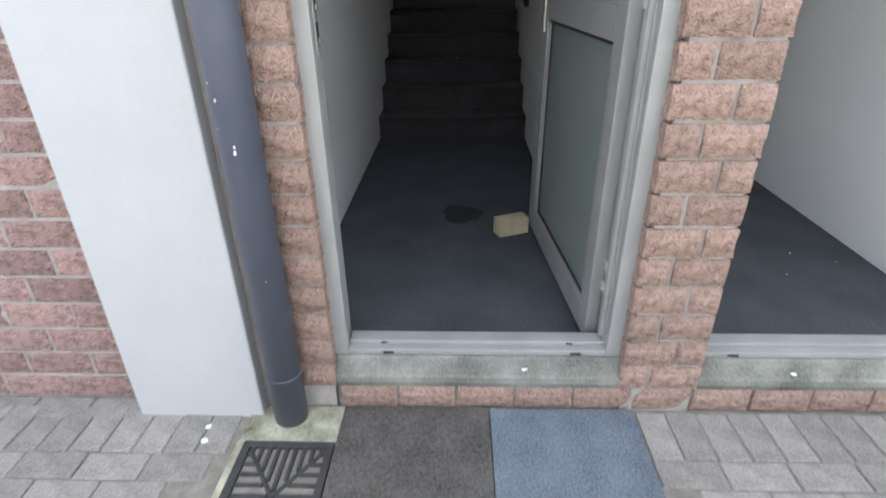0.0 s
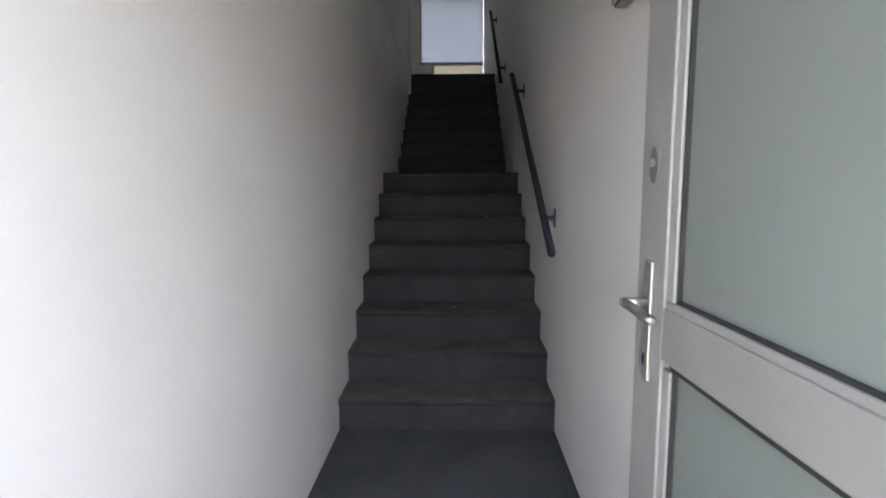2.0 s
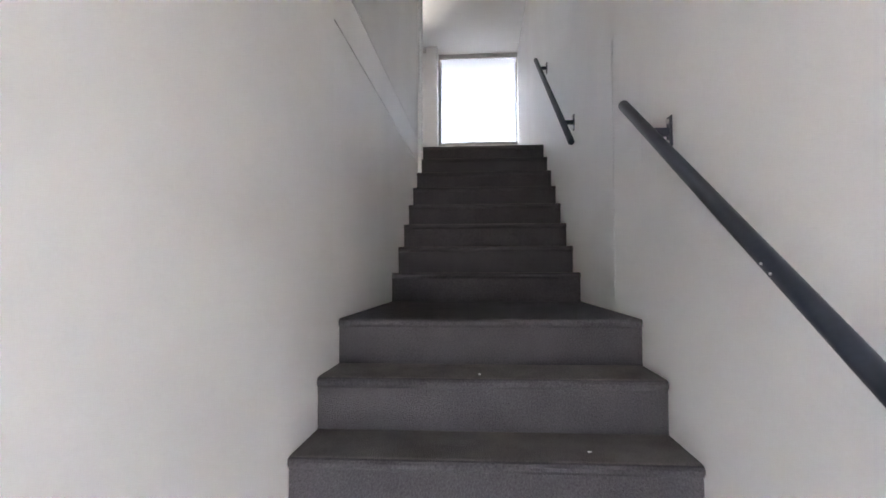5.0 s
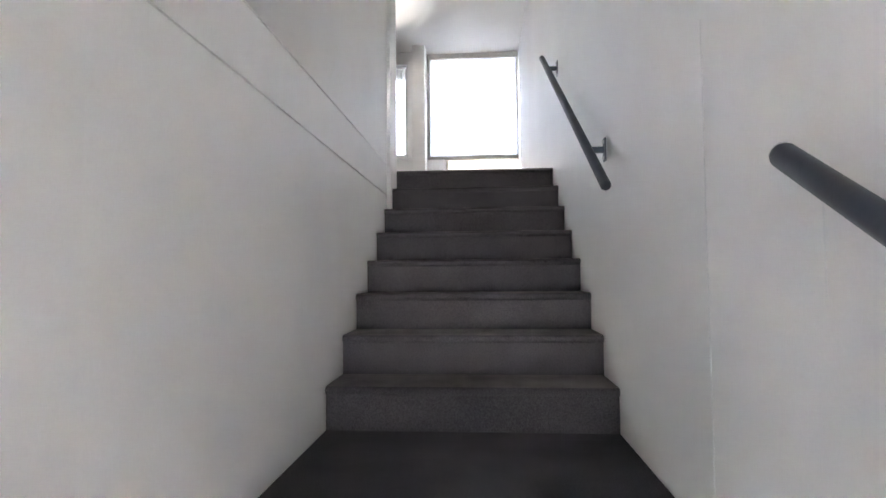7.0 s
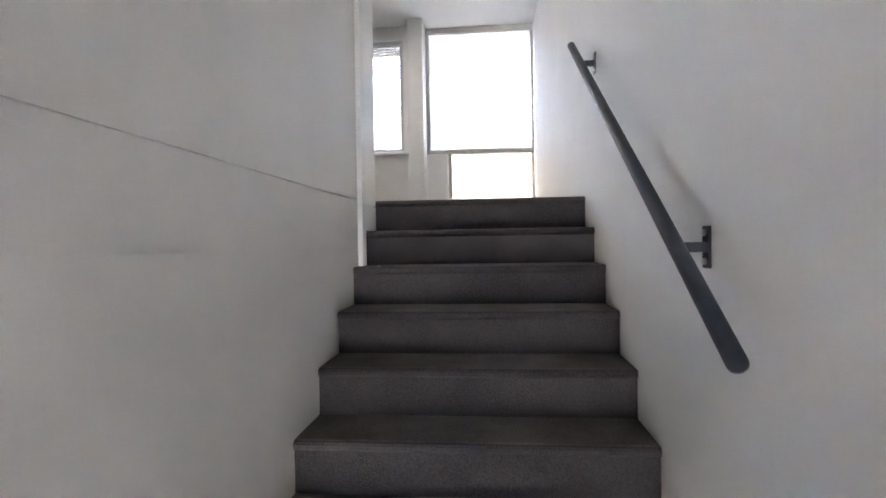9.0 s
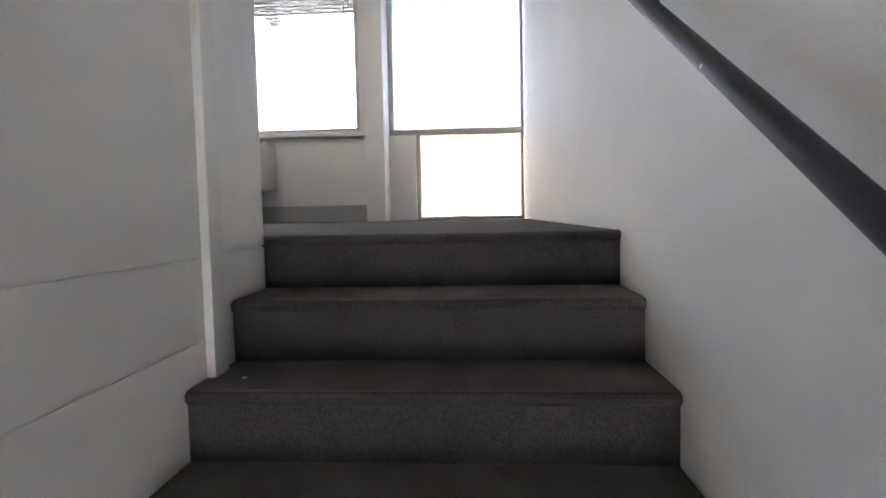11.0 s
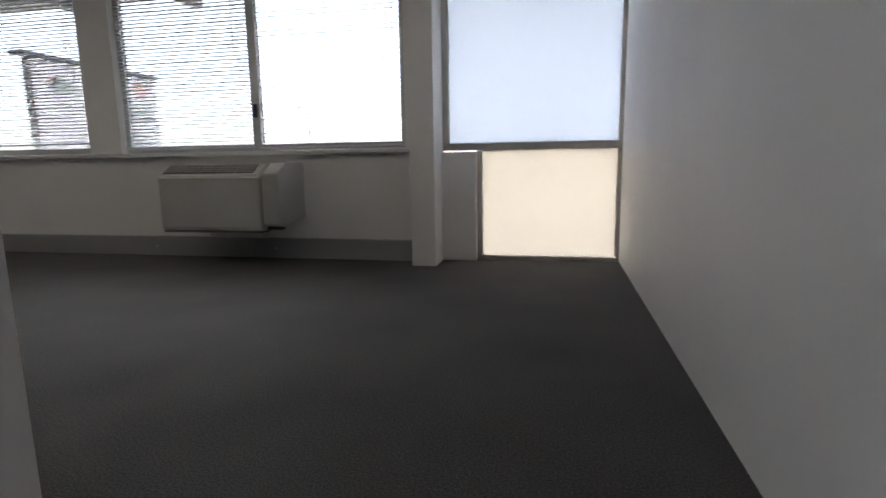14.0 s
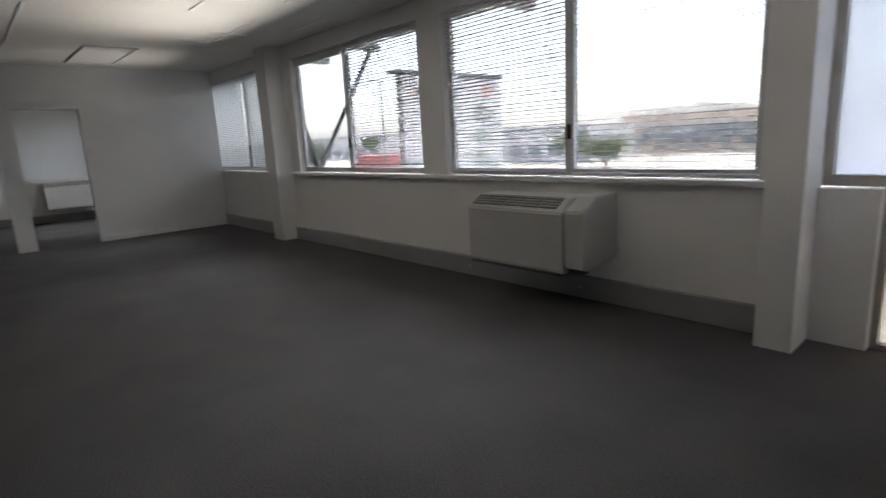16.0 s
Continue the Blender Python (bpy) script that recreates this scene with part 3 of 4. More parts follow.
for s in (-1, 1):
    y0, y1 = sorted((s * T / 2, s * (T / 2 + 0.008)))
    hp = leaf("handle_plate", L - 0.075, L - 0.045, 0.96, 1.19, CHROME, y0, y1, 0.003, "satin metal handle plate")
    y2 = s * (T / 2 + 0.05)
    part("lever", rod((L - 0.06, y2, 1.112), (L - 0.18, y2, 1.106), 0.009, 12, dome=0.006), CHROME, hp, smooth=True)
    part("lever_neck", rod((L - 0.06, s * T / 2, 1.112), (L - 0.06, y2 + s * 0.006, 1.112), 0.009, 12), CHROME, hp, smooth=True)
    part("keyhole", box(L - 0.064, L - 0.056, min(y0, s * 0.033), max(y1, s * 0.033), 0.99, 1.012), RUBBER, hp)
    ly = sorted((s * T / 2, s * (T / 2 + 0.006)))
    oval = rod((L - 0.06, ly[0], 1.368), (L - 0.06, ly[1], 1.368), 0.0165, 24)
    bmesh.ops.scale(oval, verts=oval.verts, vec=(1, 1, 2.0), space=Matrix.Translation((0, 0, -1.368)))
    cyl = part("cylinder_lock", oval, DARKP, door, "dark oval lock plate around a metal cylinder")
    part("key_slot", rod((L - 0.06, s * T / 2, 1.372), (L - 0.06, s * (T / 2 + 0.009), 1.372), 0.008, 12), CHROME, cyl)
part("edge_tube", rod((-0.012, -T / 2 - 0.004, 0.05), (-0.012, -T / 2 - 0.004, DH - 0.01), 0.0105, 14), ALUW, door, "round hinge-side edge of the door", smooth=True)
for z in (0.29, 1.168, 1.85):
    h = leaf("hinge", -0.030, 0.010, z + 0.022, z + 0.062, WINF, -T / 2 - 0.018, -T / 2 + 0.006, 0.003, "pale painted hinge")
    part("hinge_knuckle", box(-0.030, 0.010, -T / 2 - 0.018, -T / 2 + 0.006, z - 0.062, z - 0.022, 0.003), WINF, h)
    part("hinge_pin", rod((-0.022, -T / 2 - 0.010, z - 0.066), (-0.022, -T / 2 - 0.010, z + 0.066), 0.007, 10), ALUW, h, smooth=True)
    part("frame_leaf", box(-0.052, -0.020, -T / 2 - 0.006, -T / 2 + 0.002, z - 0.03, z + 0.012, 0.002), ALUW, h)
door.matrix_basis = pose(1.106, 0.832, 0.0, 0, 0, 94.9)

wedge = part("door_wedge", box(-0.085, 0.08, -0.04, 0.04, 0.0, 0.09, 0.010, 2), WOOD)
tagged(wedge, "short raw wood block wedged against the open door", "door wedge")
wedge.matrix_basis = pose(0.905, 1.755, 0.001, 0, 0, 22)
bm = bmesh.new()
random.seed(4)
pts = []
for i in range(60):
    a = 2 * math.pi * i / 60
    r = 0.95 + 0.12 * math.sin(3 * a + 1) + 0.06 * math.sin(7 * a) + random.uniform(-0.09, 0.09)
    pts.append(bm.verts.new((0.655 + 0.115 * r * math.cos(a), 1.985 + 0.125 * r * math.sin(a), 0.0035)))
bm.faces.new(pts)
setting("floor_stain", bm, STAIN, "round dark damp stain on the entrance carpet", "stain")

# ---- facade ----
setting("wall_facade_left", box(-6, -0.03, 0.703, 0.9, GROUND - 0.06, TOP + 0.15), MORTAR, "brick facade wall beside the entrance", "wall")
setting("pier_backing_left", box(-0.03, 0.213, 0.6695, 0.833, GROUND - 0.06, TOP + 0.15), MORTAR, "mortar core of the narrow brick pier", "wall")
setting("pier_backing_right", box(1.195, 1.424, 0.6695, 0.833, GROUND - 0.06, TOP + 0.15), MORTAR, "mortar core of the brick pier", "wall")
setting("wall_facade_over", box(0.213, 1.195, 0.70, 0.9, 2.2, TOP + 0.15), MORTAR, "brick facade over the door", "wall")
setting("wall_facade_right", box(2.75, 8, 0.703, 0.9, GROUND - 0.06, TOP + 0.15), MORTAR, "brick facade wall", "wall")
setting("wall_facade_right_over", box(1.424, 2.75, 0.703, 0.9, 2.2, TOP + 0.15), MORTAR, "brick facade over the second opening", "wall")
setting("reveal_left", box(-0.03, 0.228, 0.833, 0.9, GROUND - 0.06, TOP + 0.15), WALL, "white plastered reveal behind the door frame", "wall")
setting("reveal_right", box(1.16, 1.424, 0.833, 0.9, GROUND - 0.06, TOP + 0.15), WALL, "white plastered reveal behind the door frame", "wall")
bm = box(-0.46, -0.03, 0.614, 0.702, GROUND - 0.01, TOP + 0.15, 0.006)
for n, dims in (("wall_building_west", (-11.72, -11.6, 0.9, 11.92, GROUND - 0.06, 2.6)), ("wall_building_west_low", (-11.72, -11.6, 0.9, 4.28, 2.6, TOP)),
                ("wall_building_east", (8.0, 8.14, 0.703, 11.92, GROUND - 0.06, TOP + 0.15)), ("wall_building_rear", (W + 0.14, 8.0, 11.72, 11.92, GROUND - 0.06, TOP + 0.15)),
                ("wall_facade_west", (-11.72, -6.0, 0.703, 0.9, GROUND - 0.06, TOP + 0.15))):
    setting(n, box(*dims), MORTAR, "plain brick-coloured outer wall closing the place", "wall")
# unseen wall, added to keep low sky light out of the entrance
setting("wall_sky_block", box(-14, 14, -8.2, -8.0, GROUND - 0.06, 3.2), PLASTER, "unseen plain pale wall added to cut sky light at the door", "wall")
setting("pilaster", bm, PLASTER, "white plastered pilaster with a chipped base", "pilaster")
SLOPE = [(0.80, -0.12), (0.80, 0.046), (YF - 0.004, 0.046), (YF - 0.010, 0.040), (0.676, -0.012), (0.668, -0.020), (0.666, -0.040), (0.672, -0.058), (0.672, -0.12)]
bm = extrude_x(SLOPE, 0.222, 1.183)
setting("sill_concrete", bm, CONCRETE, "worn concrete door sill with pale stains", "door sill")
setting("sill_concrete_right", extrude_x(SLOPE, 1.424, 2.75), CONCRETE, "worn concrete sill of the second opening", "door sill")
# second opening and the room behind it
room = thing("door_2_frame", (2.1, YF, -0.03), "open grey aluminium doorway with a low sill", "door frame", kind="structure")
bm = box(1.424, 2.75, YF, YF + 0.034, 0.046, 0.068, 0.004)
box(1.424, 2.75, YF + 0.034, YF + 0.088, 0.046, 0.082, 0.004, bm=bm)
part("window_frame", bm, ALU, room)
part("jamb", jamb(1.424, 1.452), ALU, room)
part("jamb", jamb(2.70, 2.75), ALU, room)
for x in (1.55, 2.3):
    part("drain_slot", box(x - 0.018, x + 0.018, YF - 0.002, YF + 0.004, 0.052, 0.060), RUBBER, room)
setting("floor_side_room", box(W + 0.14, 2.6, 0.80, 5.4, -0.12, 0.0), HALL, "dark carpet of the neighbouring room", "floor")
setting("wall_side_room_right", box(2.51, 2.65, 0.9, 5.4, 0.0, 2.7), WALL, "plain off-white wall of the neighbouring room", "wall")
setting("wall_side_room_back", box(W + 0.14, 2.65, 5.4, 5.5, -0.12, 2.7), WALL, "plain white back wall of the neighbouring room", "wall")
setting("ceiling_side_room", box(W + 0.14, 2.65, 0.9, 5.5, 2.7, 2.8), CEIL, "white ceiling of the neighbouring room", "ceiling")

# downpipe
pipe = thing("downpipe", (0.068, 0.612, GROUND), "grey plastic rainwater downpipe with white paint specks", "downpipe")
part("pipe", rod((0.068, 0.612, GROUND - 0.02), (0.068, 0.612, 2.74), 0.055, 28), PIPEM, pipe, smooth=True)
part("collar", rod((0.068, 0.612, GROUND + 0.19), (0.068, 0.612, GROUND + 0.2), 0.0562, 28), PIPEM, pipe, smooth=True)
for dx, z, s in ((-0.02, 0.93, 0.006), (0.005, 0.80, 0.009), (0.02, 0.42, 0.004), (0.006, 0.815, 0.006), (-0.035, 0.97, 0.004), (-0.03, 0.86, 0.003)):
    a = math.sqrt(0.0551 ** 2 - dx ** 2)
    part("paint_speck", box(0.068 + dx - s * 0.35, 0.068 + dx + s * 0.35, 0.612 - a - 0.0012, 0.612 - a + 0.003, z - s * 0.7, z + s * 0.7, 0.001, 1), SPECK, pipe)

# drain
drain = thing("drain_grate", (0.095, 0.33, GROUND), "dark moulded drain grate in a concrete surround", "drain")
bm = box(-0.055, 0.24, 0.10, 0.125, GROUND - 0.02, GROUND + 0.006, 0.003)
box(-0.055, 0.24, 0.475, 0.50, GROUND - 0.02, GROUND + 0.006, 0.003, bm=bm)
box(-0.055, -0.03, 0.125, 0.475, GROUND - 0.02, GROUND + 0.006, 0.003, bm=bm)
box(0.215, 0.24, 0.125, 0.475, GROUND - 0.02, GROUND + 0.006, 0.003, bm=bm)
part("rim", bm, IRON, drain)
part("pit", box(-0.03, 0.215, 0.125, 0.475, GROUND - 0.055, GROUND - 0.04), PIT, drain)
for i in range(9):
    x = -0.018 + i * 0.0275
    part("bar", box(x - 0.006, x + 0.006, 0.318 + abs(i - 4) * 0.036, 0.475, GROUND - 0.018, GROUND + 0.004, 0.002, 1), IRON, drain)
    part("bar", box(x - 0.006, x + 0.006, 0.125, 0.282 - abs(i - 4) * 0.036, GROUND - 0.018, GROUND + 0.004, 0.002, 1), IRON, drain)
for i in range(9):
    y = 0.148 + i * 0.038
    w = 0.100 - abs(i - 4) * 0.024
    part("bar", box(-0.03, -0.03 + w + 0.01, y - 0.006, y + 0.006, GROUND - 0.018, GROUND + 0.003, 0.002, 1), IRON, drain)
    part("bar", box(0.215 - w - 0.01, 0.215, y - 0.006, y + 0.006, GROUND - 0.018, GROUND + 0.003, 0.002, 1), IRON, drain)
for s in (-1, 1):
    bm = rod((0.0925 - 0.12, 0.30 - s * 0.17, GROUND - 0.006), (0.0925 + 0.12, 0.30 + s * 0.17, GROUND - 0.006), 0.008, 6)
    part("cross_bar", bm, IRON, drain)
bm = box(-0.075, 0.26, 0.50, 0.66, GROUND - 0.05, GROUND + 0.004, 0.004)
box(-0.078, -0.055, 0.0, 0.50, GROUND - 0.05, GROUND + 0.008, 0.004, bm=bm)
setting("drain_surround", bm, MOSS, "mossy concrete surround of the drain", "drain surround")


# mats
def doormat(x0, x1, y0, y1, m, label, turn):
    bm = bmesh.new()
    nx, ny = 26, 26
    grid = [[bm.verts.new((x0 + (x1 - x0) * i / nx, y0 + (y1 - y0) * j / ny, GROUND + 0.011 + 0.002 * noise.noise((i * 0.9, j * 0.9, x0)))) for j in range(ny + 1)] for i in range(nx + 1)]
    for i in range(nx):
        for j in range(ny):
            bm.faces.new((grid[i][j], grid[i + 1][j], grid[i + 1][j + 1], grid[i][j + 1]))
    edge = [e for e in bm.edges if e.is_boundary]
    ret = bmesh.ops.extrude_edge_only(bm, edges=edge)
    for v in ret["geom"]:
        if isinstance(v, bmesh.types.BMVert):
            v.co.z = GROUND - 0.002
    o = part("doormat", bm, m)
    return tagged(o, label, "doormat", "doormats at the entrance")


doormat(0.245, 0.742, -0.25, 0.655, MATB, "dark worn ribbed doormat on the paving", 0)
doormat(0.746, 1.232, -0.25, 0.652, MATC, "faded blue carpet doormat on the paving", 0)


# ---- room fittings ----
def console(x0, x1, zb, label):
    """A low wall console heat pump with a sloped grille on top."""
    u = thing("air_conditioner", ((x0 + x1) / 2, YW, zb), label, "air conditioner")
    yf = YW - 0.43
    prof = [(YW - 0.06, zb + 0.03), (YW - 0.06, zb + 0.47), (yf + 0.12, zb + 0.47), (yf + 0.012, zb + 0.405), (yf, zb + 0.39), (yf, zb + 0.02), (yf + 0.02, zb)]
    prof += [(yf + 0.14, zb)]
    bm = extrude_x(prof, x0, x1 - 0.13)
    bmesh.ops.bevel(bm, geom=bm.edges[:], offset=0.008, segments=2, affect="EDGES")
    part("body", bm, UNIT, u)
    prof = [(YW, zb + 0.06), (YW, zb + 0.48), (yf + 0.17, zb + 0.48), (yf + 0.02, zb + 0.40), (yf + 0.02, zb + 0.05), (yf + 0.1, zb + 0.02)]
    bm = extrude_x(prof, x1 - 0.128, x1)
    bmesh.ops.bevel(bm, geom=bm.edges[:], offset=0.008, segments=2, affect="EDGES")
    part("side_cover", bm, UNIT, u)
    part("back_plate", box(x0 + 0.05, x1 - 0.14, YW - 0.058, YW, zb + 0.05, zb + 0.45), UNIT, u)
    n = 5
    w = (x1 - 0.15 - x0 - 0.06) / n
    for i in range(n):
        a = x0 + 0.03 + i * w
        bm = extrude_x([(yf + 0.022, zb + 0.413), (yf + 0.112, zb + 0.467), (yf + 0.112, zb + 0.4735), (yf + 0.018, zb + 0.4175)], a + 0.006, a + w - 0.006)
        gr = part("grille", bm, DARKP, u, "dark air outlet grille")
        for j in range(4):
            s = (j + 0.5) / 4
            y, z = yf + 0.02 + 0.092 * s, zb + 0.4165 + 0.0555 * s
            part("vane", box(a + 0.006, a + w - 0.006, y - 0.004, y + 0.004, z - 0.002, z + 0.006), UNIT, gr)
    part("lower_edge", box(x0 + 0.01, x1 - 0.14, yf + 0.005, yf + 0.13, zb - 0.012, zb + 0.004, 0.004), DARKP, u, "dark lower lip")
    part("pipe_cover", box(x0 + 0.2, x1 - 0.3, YW - 0.16, YW - 0.05, zb - 0.085, zb + 0.0, 0.004), UNIT, u)
    part("seam", box(x0 + 0.002, x1 - 0.135, yf - 0.0015, yf + 0.004, zb + 0.37, zb + 0.3725), DUCT, u)
    part("flap", box(x1 - 0.12, x1 - 0.01, yf + 0.055, yf + 0.12, zb + 0.008, zb + 0.03, 0.004), DARKP, u)
    return u


console(-2.13, -1.19, 3.06, "off-white wall console air conditioner under the window")
far = console(-0.45, 0.45, 0.0, "off-white console air conditioner under the far window")
far.matrix_basis = pose(-11.6, 10.2, 3.05, 0, 0, 90)
for x in (-2.5, -1.43):
    so = thing("wall_socket", (x, YW - 0.045, Z2 + 0.03), "small white socket on the grey skirting duct", "socket", "sockets on the duct")
    part("plate", box(x - 0.03, x + 0.03, YW - 0.052, YW - 0.045, Z2 + 0.045, Z2 + 0.115, 0.002), DUCT, so)
    part("rocker", box(x - 0.012, x - 0.002, YW - 0.055, YW - 0.051, Z2 + 0.07, Z2 + 0.09), TRIM, so)

# far room window with its closed blind
fw = thing("window_7", (-11.59, 9.95, 3.55), "far window behind a closed white blind", "window", kind="structure")
bm = box(-11.6, -11.56, 8.95, 10.95, 3.55, 3.6, 0.004)
box(-11.6, -11.56, 8.95, 10.95, 4.85, 4.9, 0.004, bm=bm)
box(-11.6, -11.56, 8.95, 9.0, 3.6, 4.85, 0.004, bm=bm)
box(-11.6, -11.56, 10.9, 10.95, 3.6, 4.85, 0.004, bm=bm)
part("window_frame", bm, TRIM, fw)
part("closed_blind", box(-11.59, -11.585, 9.0, 10.9, 3.6, 4.85), SLAT, fw)


# ---- outside ----
def bearing(deg, d):
    """A place d metres from the upper room, deg to the left of straight out."""
    return 0.6 - d * math.sin(radians(deg)), 8.58 + d * math.cos(radians(deg))


setting("road", box(-160, 90, 46, 58, GROUND - 0.06, GROUND - 0.03), ASPHALT, "asphalt road crossing in front of the building", "road")
setting("parking", box(-60, 30, 14.5, 40, GROUND - 0.06, GROUND - 0.035), ASPHALT, "asphalt yard and parking beside the building", "parking")
for i in range(12):
    setting("road_marking_" + str(i + 1), box(-70 + i * 9, -66 + i * 9, 51.9, 52.1, GROUND - 0.03, GROUND - 0.024), SPECK, "white dashed line on the road", "road marking")
bm = bmesh.new()
pts = []
for i in range(61):
    a = 100 - i * 3.0
    x, y = bearing(a, 900)
    hgt = 14 + 10 * noise.noise((i * 0.21, 1.7, 0)) + 5 * noise.noise((i * 0.7, 4.0, 0)) + 30 * math.exp(-((a - 24) / 9.0) ** 2)
    pts.append((bm.verts.new((x, y, -1)), bm.verts.new((x * 1.03, y * 1.03, max(4, hgt)))))
for (a, b), (c, d) in zip(pts, pts[1:]):
    bm.faces.new((a, c, d, b))
setting("backdrop_hills", bm, HILL, "low dry hills on the horizon", "hills")


def building(name, deg, d, w, depth, h, m, label, rows=1, cols=6, fascia=False):
    x, y = bearing(deg, d)
    t = thing(name, (x, y, GROUND - 0.06), label, "building")
    part("wall", box(x - w / 2, x + w / 2, y, y + depth, GROUND - 0.06, h), m, t)
    part("roof", box(x - w / 2 - 0.3, x + w / 2 + 0.3, y - 0.3, y + depth + 0.3, h, h + 0.25), ROOFM, t)
    for r in range(rows):
        for c in range(cols):
            cx = x - w / 2 + (c + 0.5) * w / cols
            z0 = GROUND + 0.9 + r * (h / rows)
            part("window", box(cx - w / cols * 0.3, cx + w / cols * 0.3, y - 0.05, y + 0.02, z0, z0 + min(1.5, h / rows - 1.2)), DARKF, t)
    if fascia:
        f = part("fascia", box(x - w * 0.30, x + w * 0.36, y - 0.4, y - 0.06, h - 2.4, h - 0.4), DARKF, t, "dark fascia with pale lettering bars")
        for i in range(9):
            cx = x - w * 0.26 + i * w * 0.030
            part("letter_bar", box(cx, cx + w * 0.020, y - 0.44, y - 0.4, h - 1.3, h - 0.75), SPECK, f)
    return t


building("shop_building", 23, 92, 26, 14, 4.1, TAN, "tan shopping building with a dark fascia across the road", 1, 8, True)
building("shop_building", 20, 150, 56, 20, 7.2, TAN, "long tan building with a pale roof behind the shops", 1, 9)
building("warehouse", 38, 80, 18, 12, 4.6, GREYF, "pale grey low warehouse across the road", 1, 5)
building("warehouse", 46, 130, 30, 14, 5.2, TAN, "tan low warehouse in the distance", 1, 6)
building("warehouse", 59, 150, 44, 16, 5.4, GREYF, "pale grey warehouse far across the road", 1, 8)
building("house", 68, 110, 14, 9, 4.4, TAN, "low tan building beside trees", 1, 4)
building("shop_building", 8, 120, 40, 18, 7.5, TAN, "tan long building in the distance", 2, 9)


def tree(deg, d, h, seed, label):
    rnd = random.Random(seed)
    x, y = bearing(deg, d)
    t = thing("tree", (x, y, GROUND - 0.06), label, "tree", "trees outside")
    bm = rod((x, y, GROUND - 0.06), (x + 0.1, y, h * 0.55), 0.13, 8, 0.06)
    tips = []
    for i in range(7):
        a = i * 0.9 + rnd.random()
        q = (x + math.cos(a) * h * 0.25, y + math.sin(a) * h * 0.25, h * (0.55 + 0.25 * rnd.random()))
        join(bm, rod((x + 0.05, y, h * (0.3 + 0.03 * i)), q, 0.05, 6, 0.015))
        tips.append(q)
    part("trunk", bm, BARK, t)
    v, f = [], []
    for i in range(1500):
        c = tips[rnd.randrange(7)]
        s = Vector((rnd.gauss(0, 1), rnd.gauss(0, 1), rnd.gauss(0, 0.75))) * h * 0.11
        p = Vector(c) + s
        u = Vector((rnd.gauss(0, 1), rnd.gauss(0, 1), rnd.gauss(0, 1))).normalized() * h * 0.028
        w = u.orthogonal().normalized() * h * 0.018
        n = len(v)
        v += [p - u, p + w, p + u, p - w]
        f.append((n, n + 1, n + 2, n + 3))
    me = bpy.data.meshes.new("crown")
    me.from_pydata(v, [], f)
    me.materials.append(LEAF)
    o = new("crown", me)
    o.parent = t
    o.location = -t.location


for i, (a, d, h) in enumerate(((31, 42, 3.9), (34, 60, 4.4), (62, 55, 4.6), (66, 50, 4.3), (70, 62, 5.2), (55, 120, 5.5), (16, 70, 5.0), (74, 44, 4.5))):
    tree(a, d, h, i, "olive-green bushy tree in the dry verge")


def car(deg, d, m, turn, label):
    c = thing("car", (0, 0, 0), label, "car", "cars outside")
    prof = [(-2.1, 0.35), (-2.15, 0.75), (-1.9, 0.92), (-1.0, 1.0), (-0.45, 1.42), (0.9, 1.45), (1.65, 1.02), (2.1, 0.95), (2.15, 0.4), (2.0, 0.28), (-1.95, 0.28)]
    bm = extrude_x(prof, -0.85, 0.85)
    bmesh.ops.bevel(bm, geom=bm.edges[:], offset=0.07, segments=2, affect="EDGES")
    part("body", bm, m, c)
    for s in (-1, 1):
        part("side_window", extrude_x([(-0.75, 1.03), (-0.38, 1.36), (0.85, 1.39), (1.4, 1.05)], s * 0.846, s * 0.856), DARKF, c)
    part("windscreen", extrude_x([(-0.97, 1.03), (-0.94, 1.05), (-0.50, 1.40), (-0.53, 1.38)], -0.7, 0.7), DARKF, c)
    for x in (-0.78, 0.78):
        for y in (-1.3, 1.3):
            wh = part("wheel", rod((x - 0.1, y, 0.31), (x + 0.1, y, 0.31), 0.31, 18), RUBBER, c)
            part("rim", rod((x - 0.105, y, 0.31), (x + 0.105, y, 0.31), 0.19, 12), CARG, wh)
        part("headlight", box(x - 0.12, x + 0.02, -2.14, -2.08, 0.66, 0.78, 0.01), SPECK, c)
    x, y = bearing(deg, d)
    c.matrix_basis = pose(x, y, GROUND - 0.035, 0, 0, turn)


for a, d, m, turn, s in ((43, 30, CARW, 70, "white"), (40.5, 31, CARG, 75, "silver"), (50, 33, CARW, 65, "white"), (37, 34, CARG, 80, "silver"), (22, 38, CARW, 85, "white"), (33, 36, CARR, 80, "red"), (55, 42, CARG, 80, "silver")):
    car(a, d, m, turn, s + " parked car on the asphalt yard")
x, y = bearing(55.5, 62)
ct = thing("shipping_container", (x, y, GROUND - 0.06), "red steel shipping container by the road", "container")
part("box", box(x - 3, x + 3, y, y + 2.4, GROUND - 0.06, 2.5, 0.03), REDP, ct)
for i in range(20):
    part("rib", box(x - 2.85 + i * 0.3, x - 2.72 + i * 0.3, y - 0.04, y + 0.01, 0.0, 2.35), REDP, ct)


def street_lamp(deg, d, h):
    x, y = bearing(deg, d)
    s = thing("street_lamp", (x, y, GROUND - 0.06), "tall grey steel street lamp", "street lamp", "street lamps")
    part("pole", rod((x, y, GROUND - 0.06), (x, y, h), 0.09, 10, 0.05), STEEL, s)
    part("arm", rod((x, y, h), (x - 0.9, y, h + 0.15), 0.04, 8), STEEL, s)
    part("lamp_head", box(x - 1.4, x - 0.85, y - 0.12, y + 0.12, h + 0.08, h + 0.2, 0.03), STEEL, s)


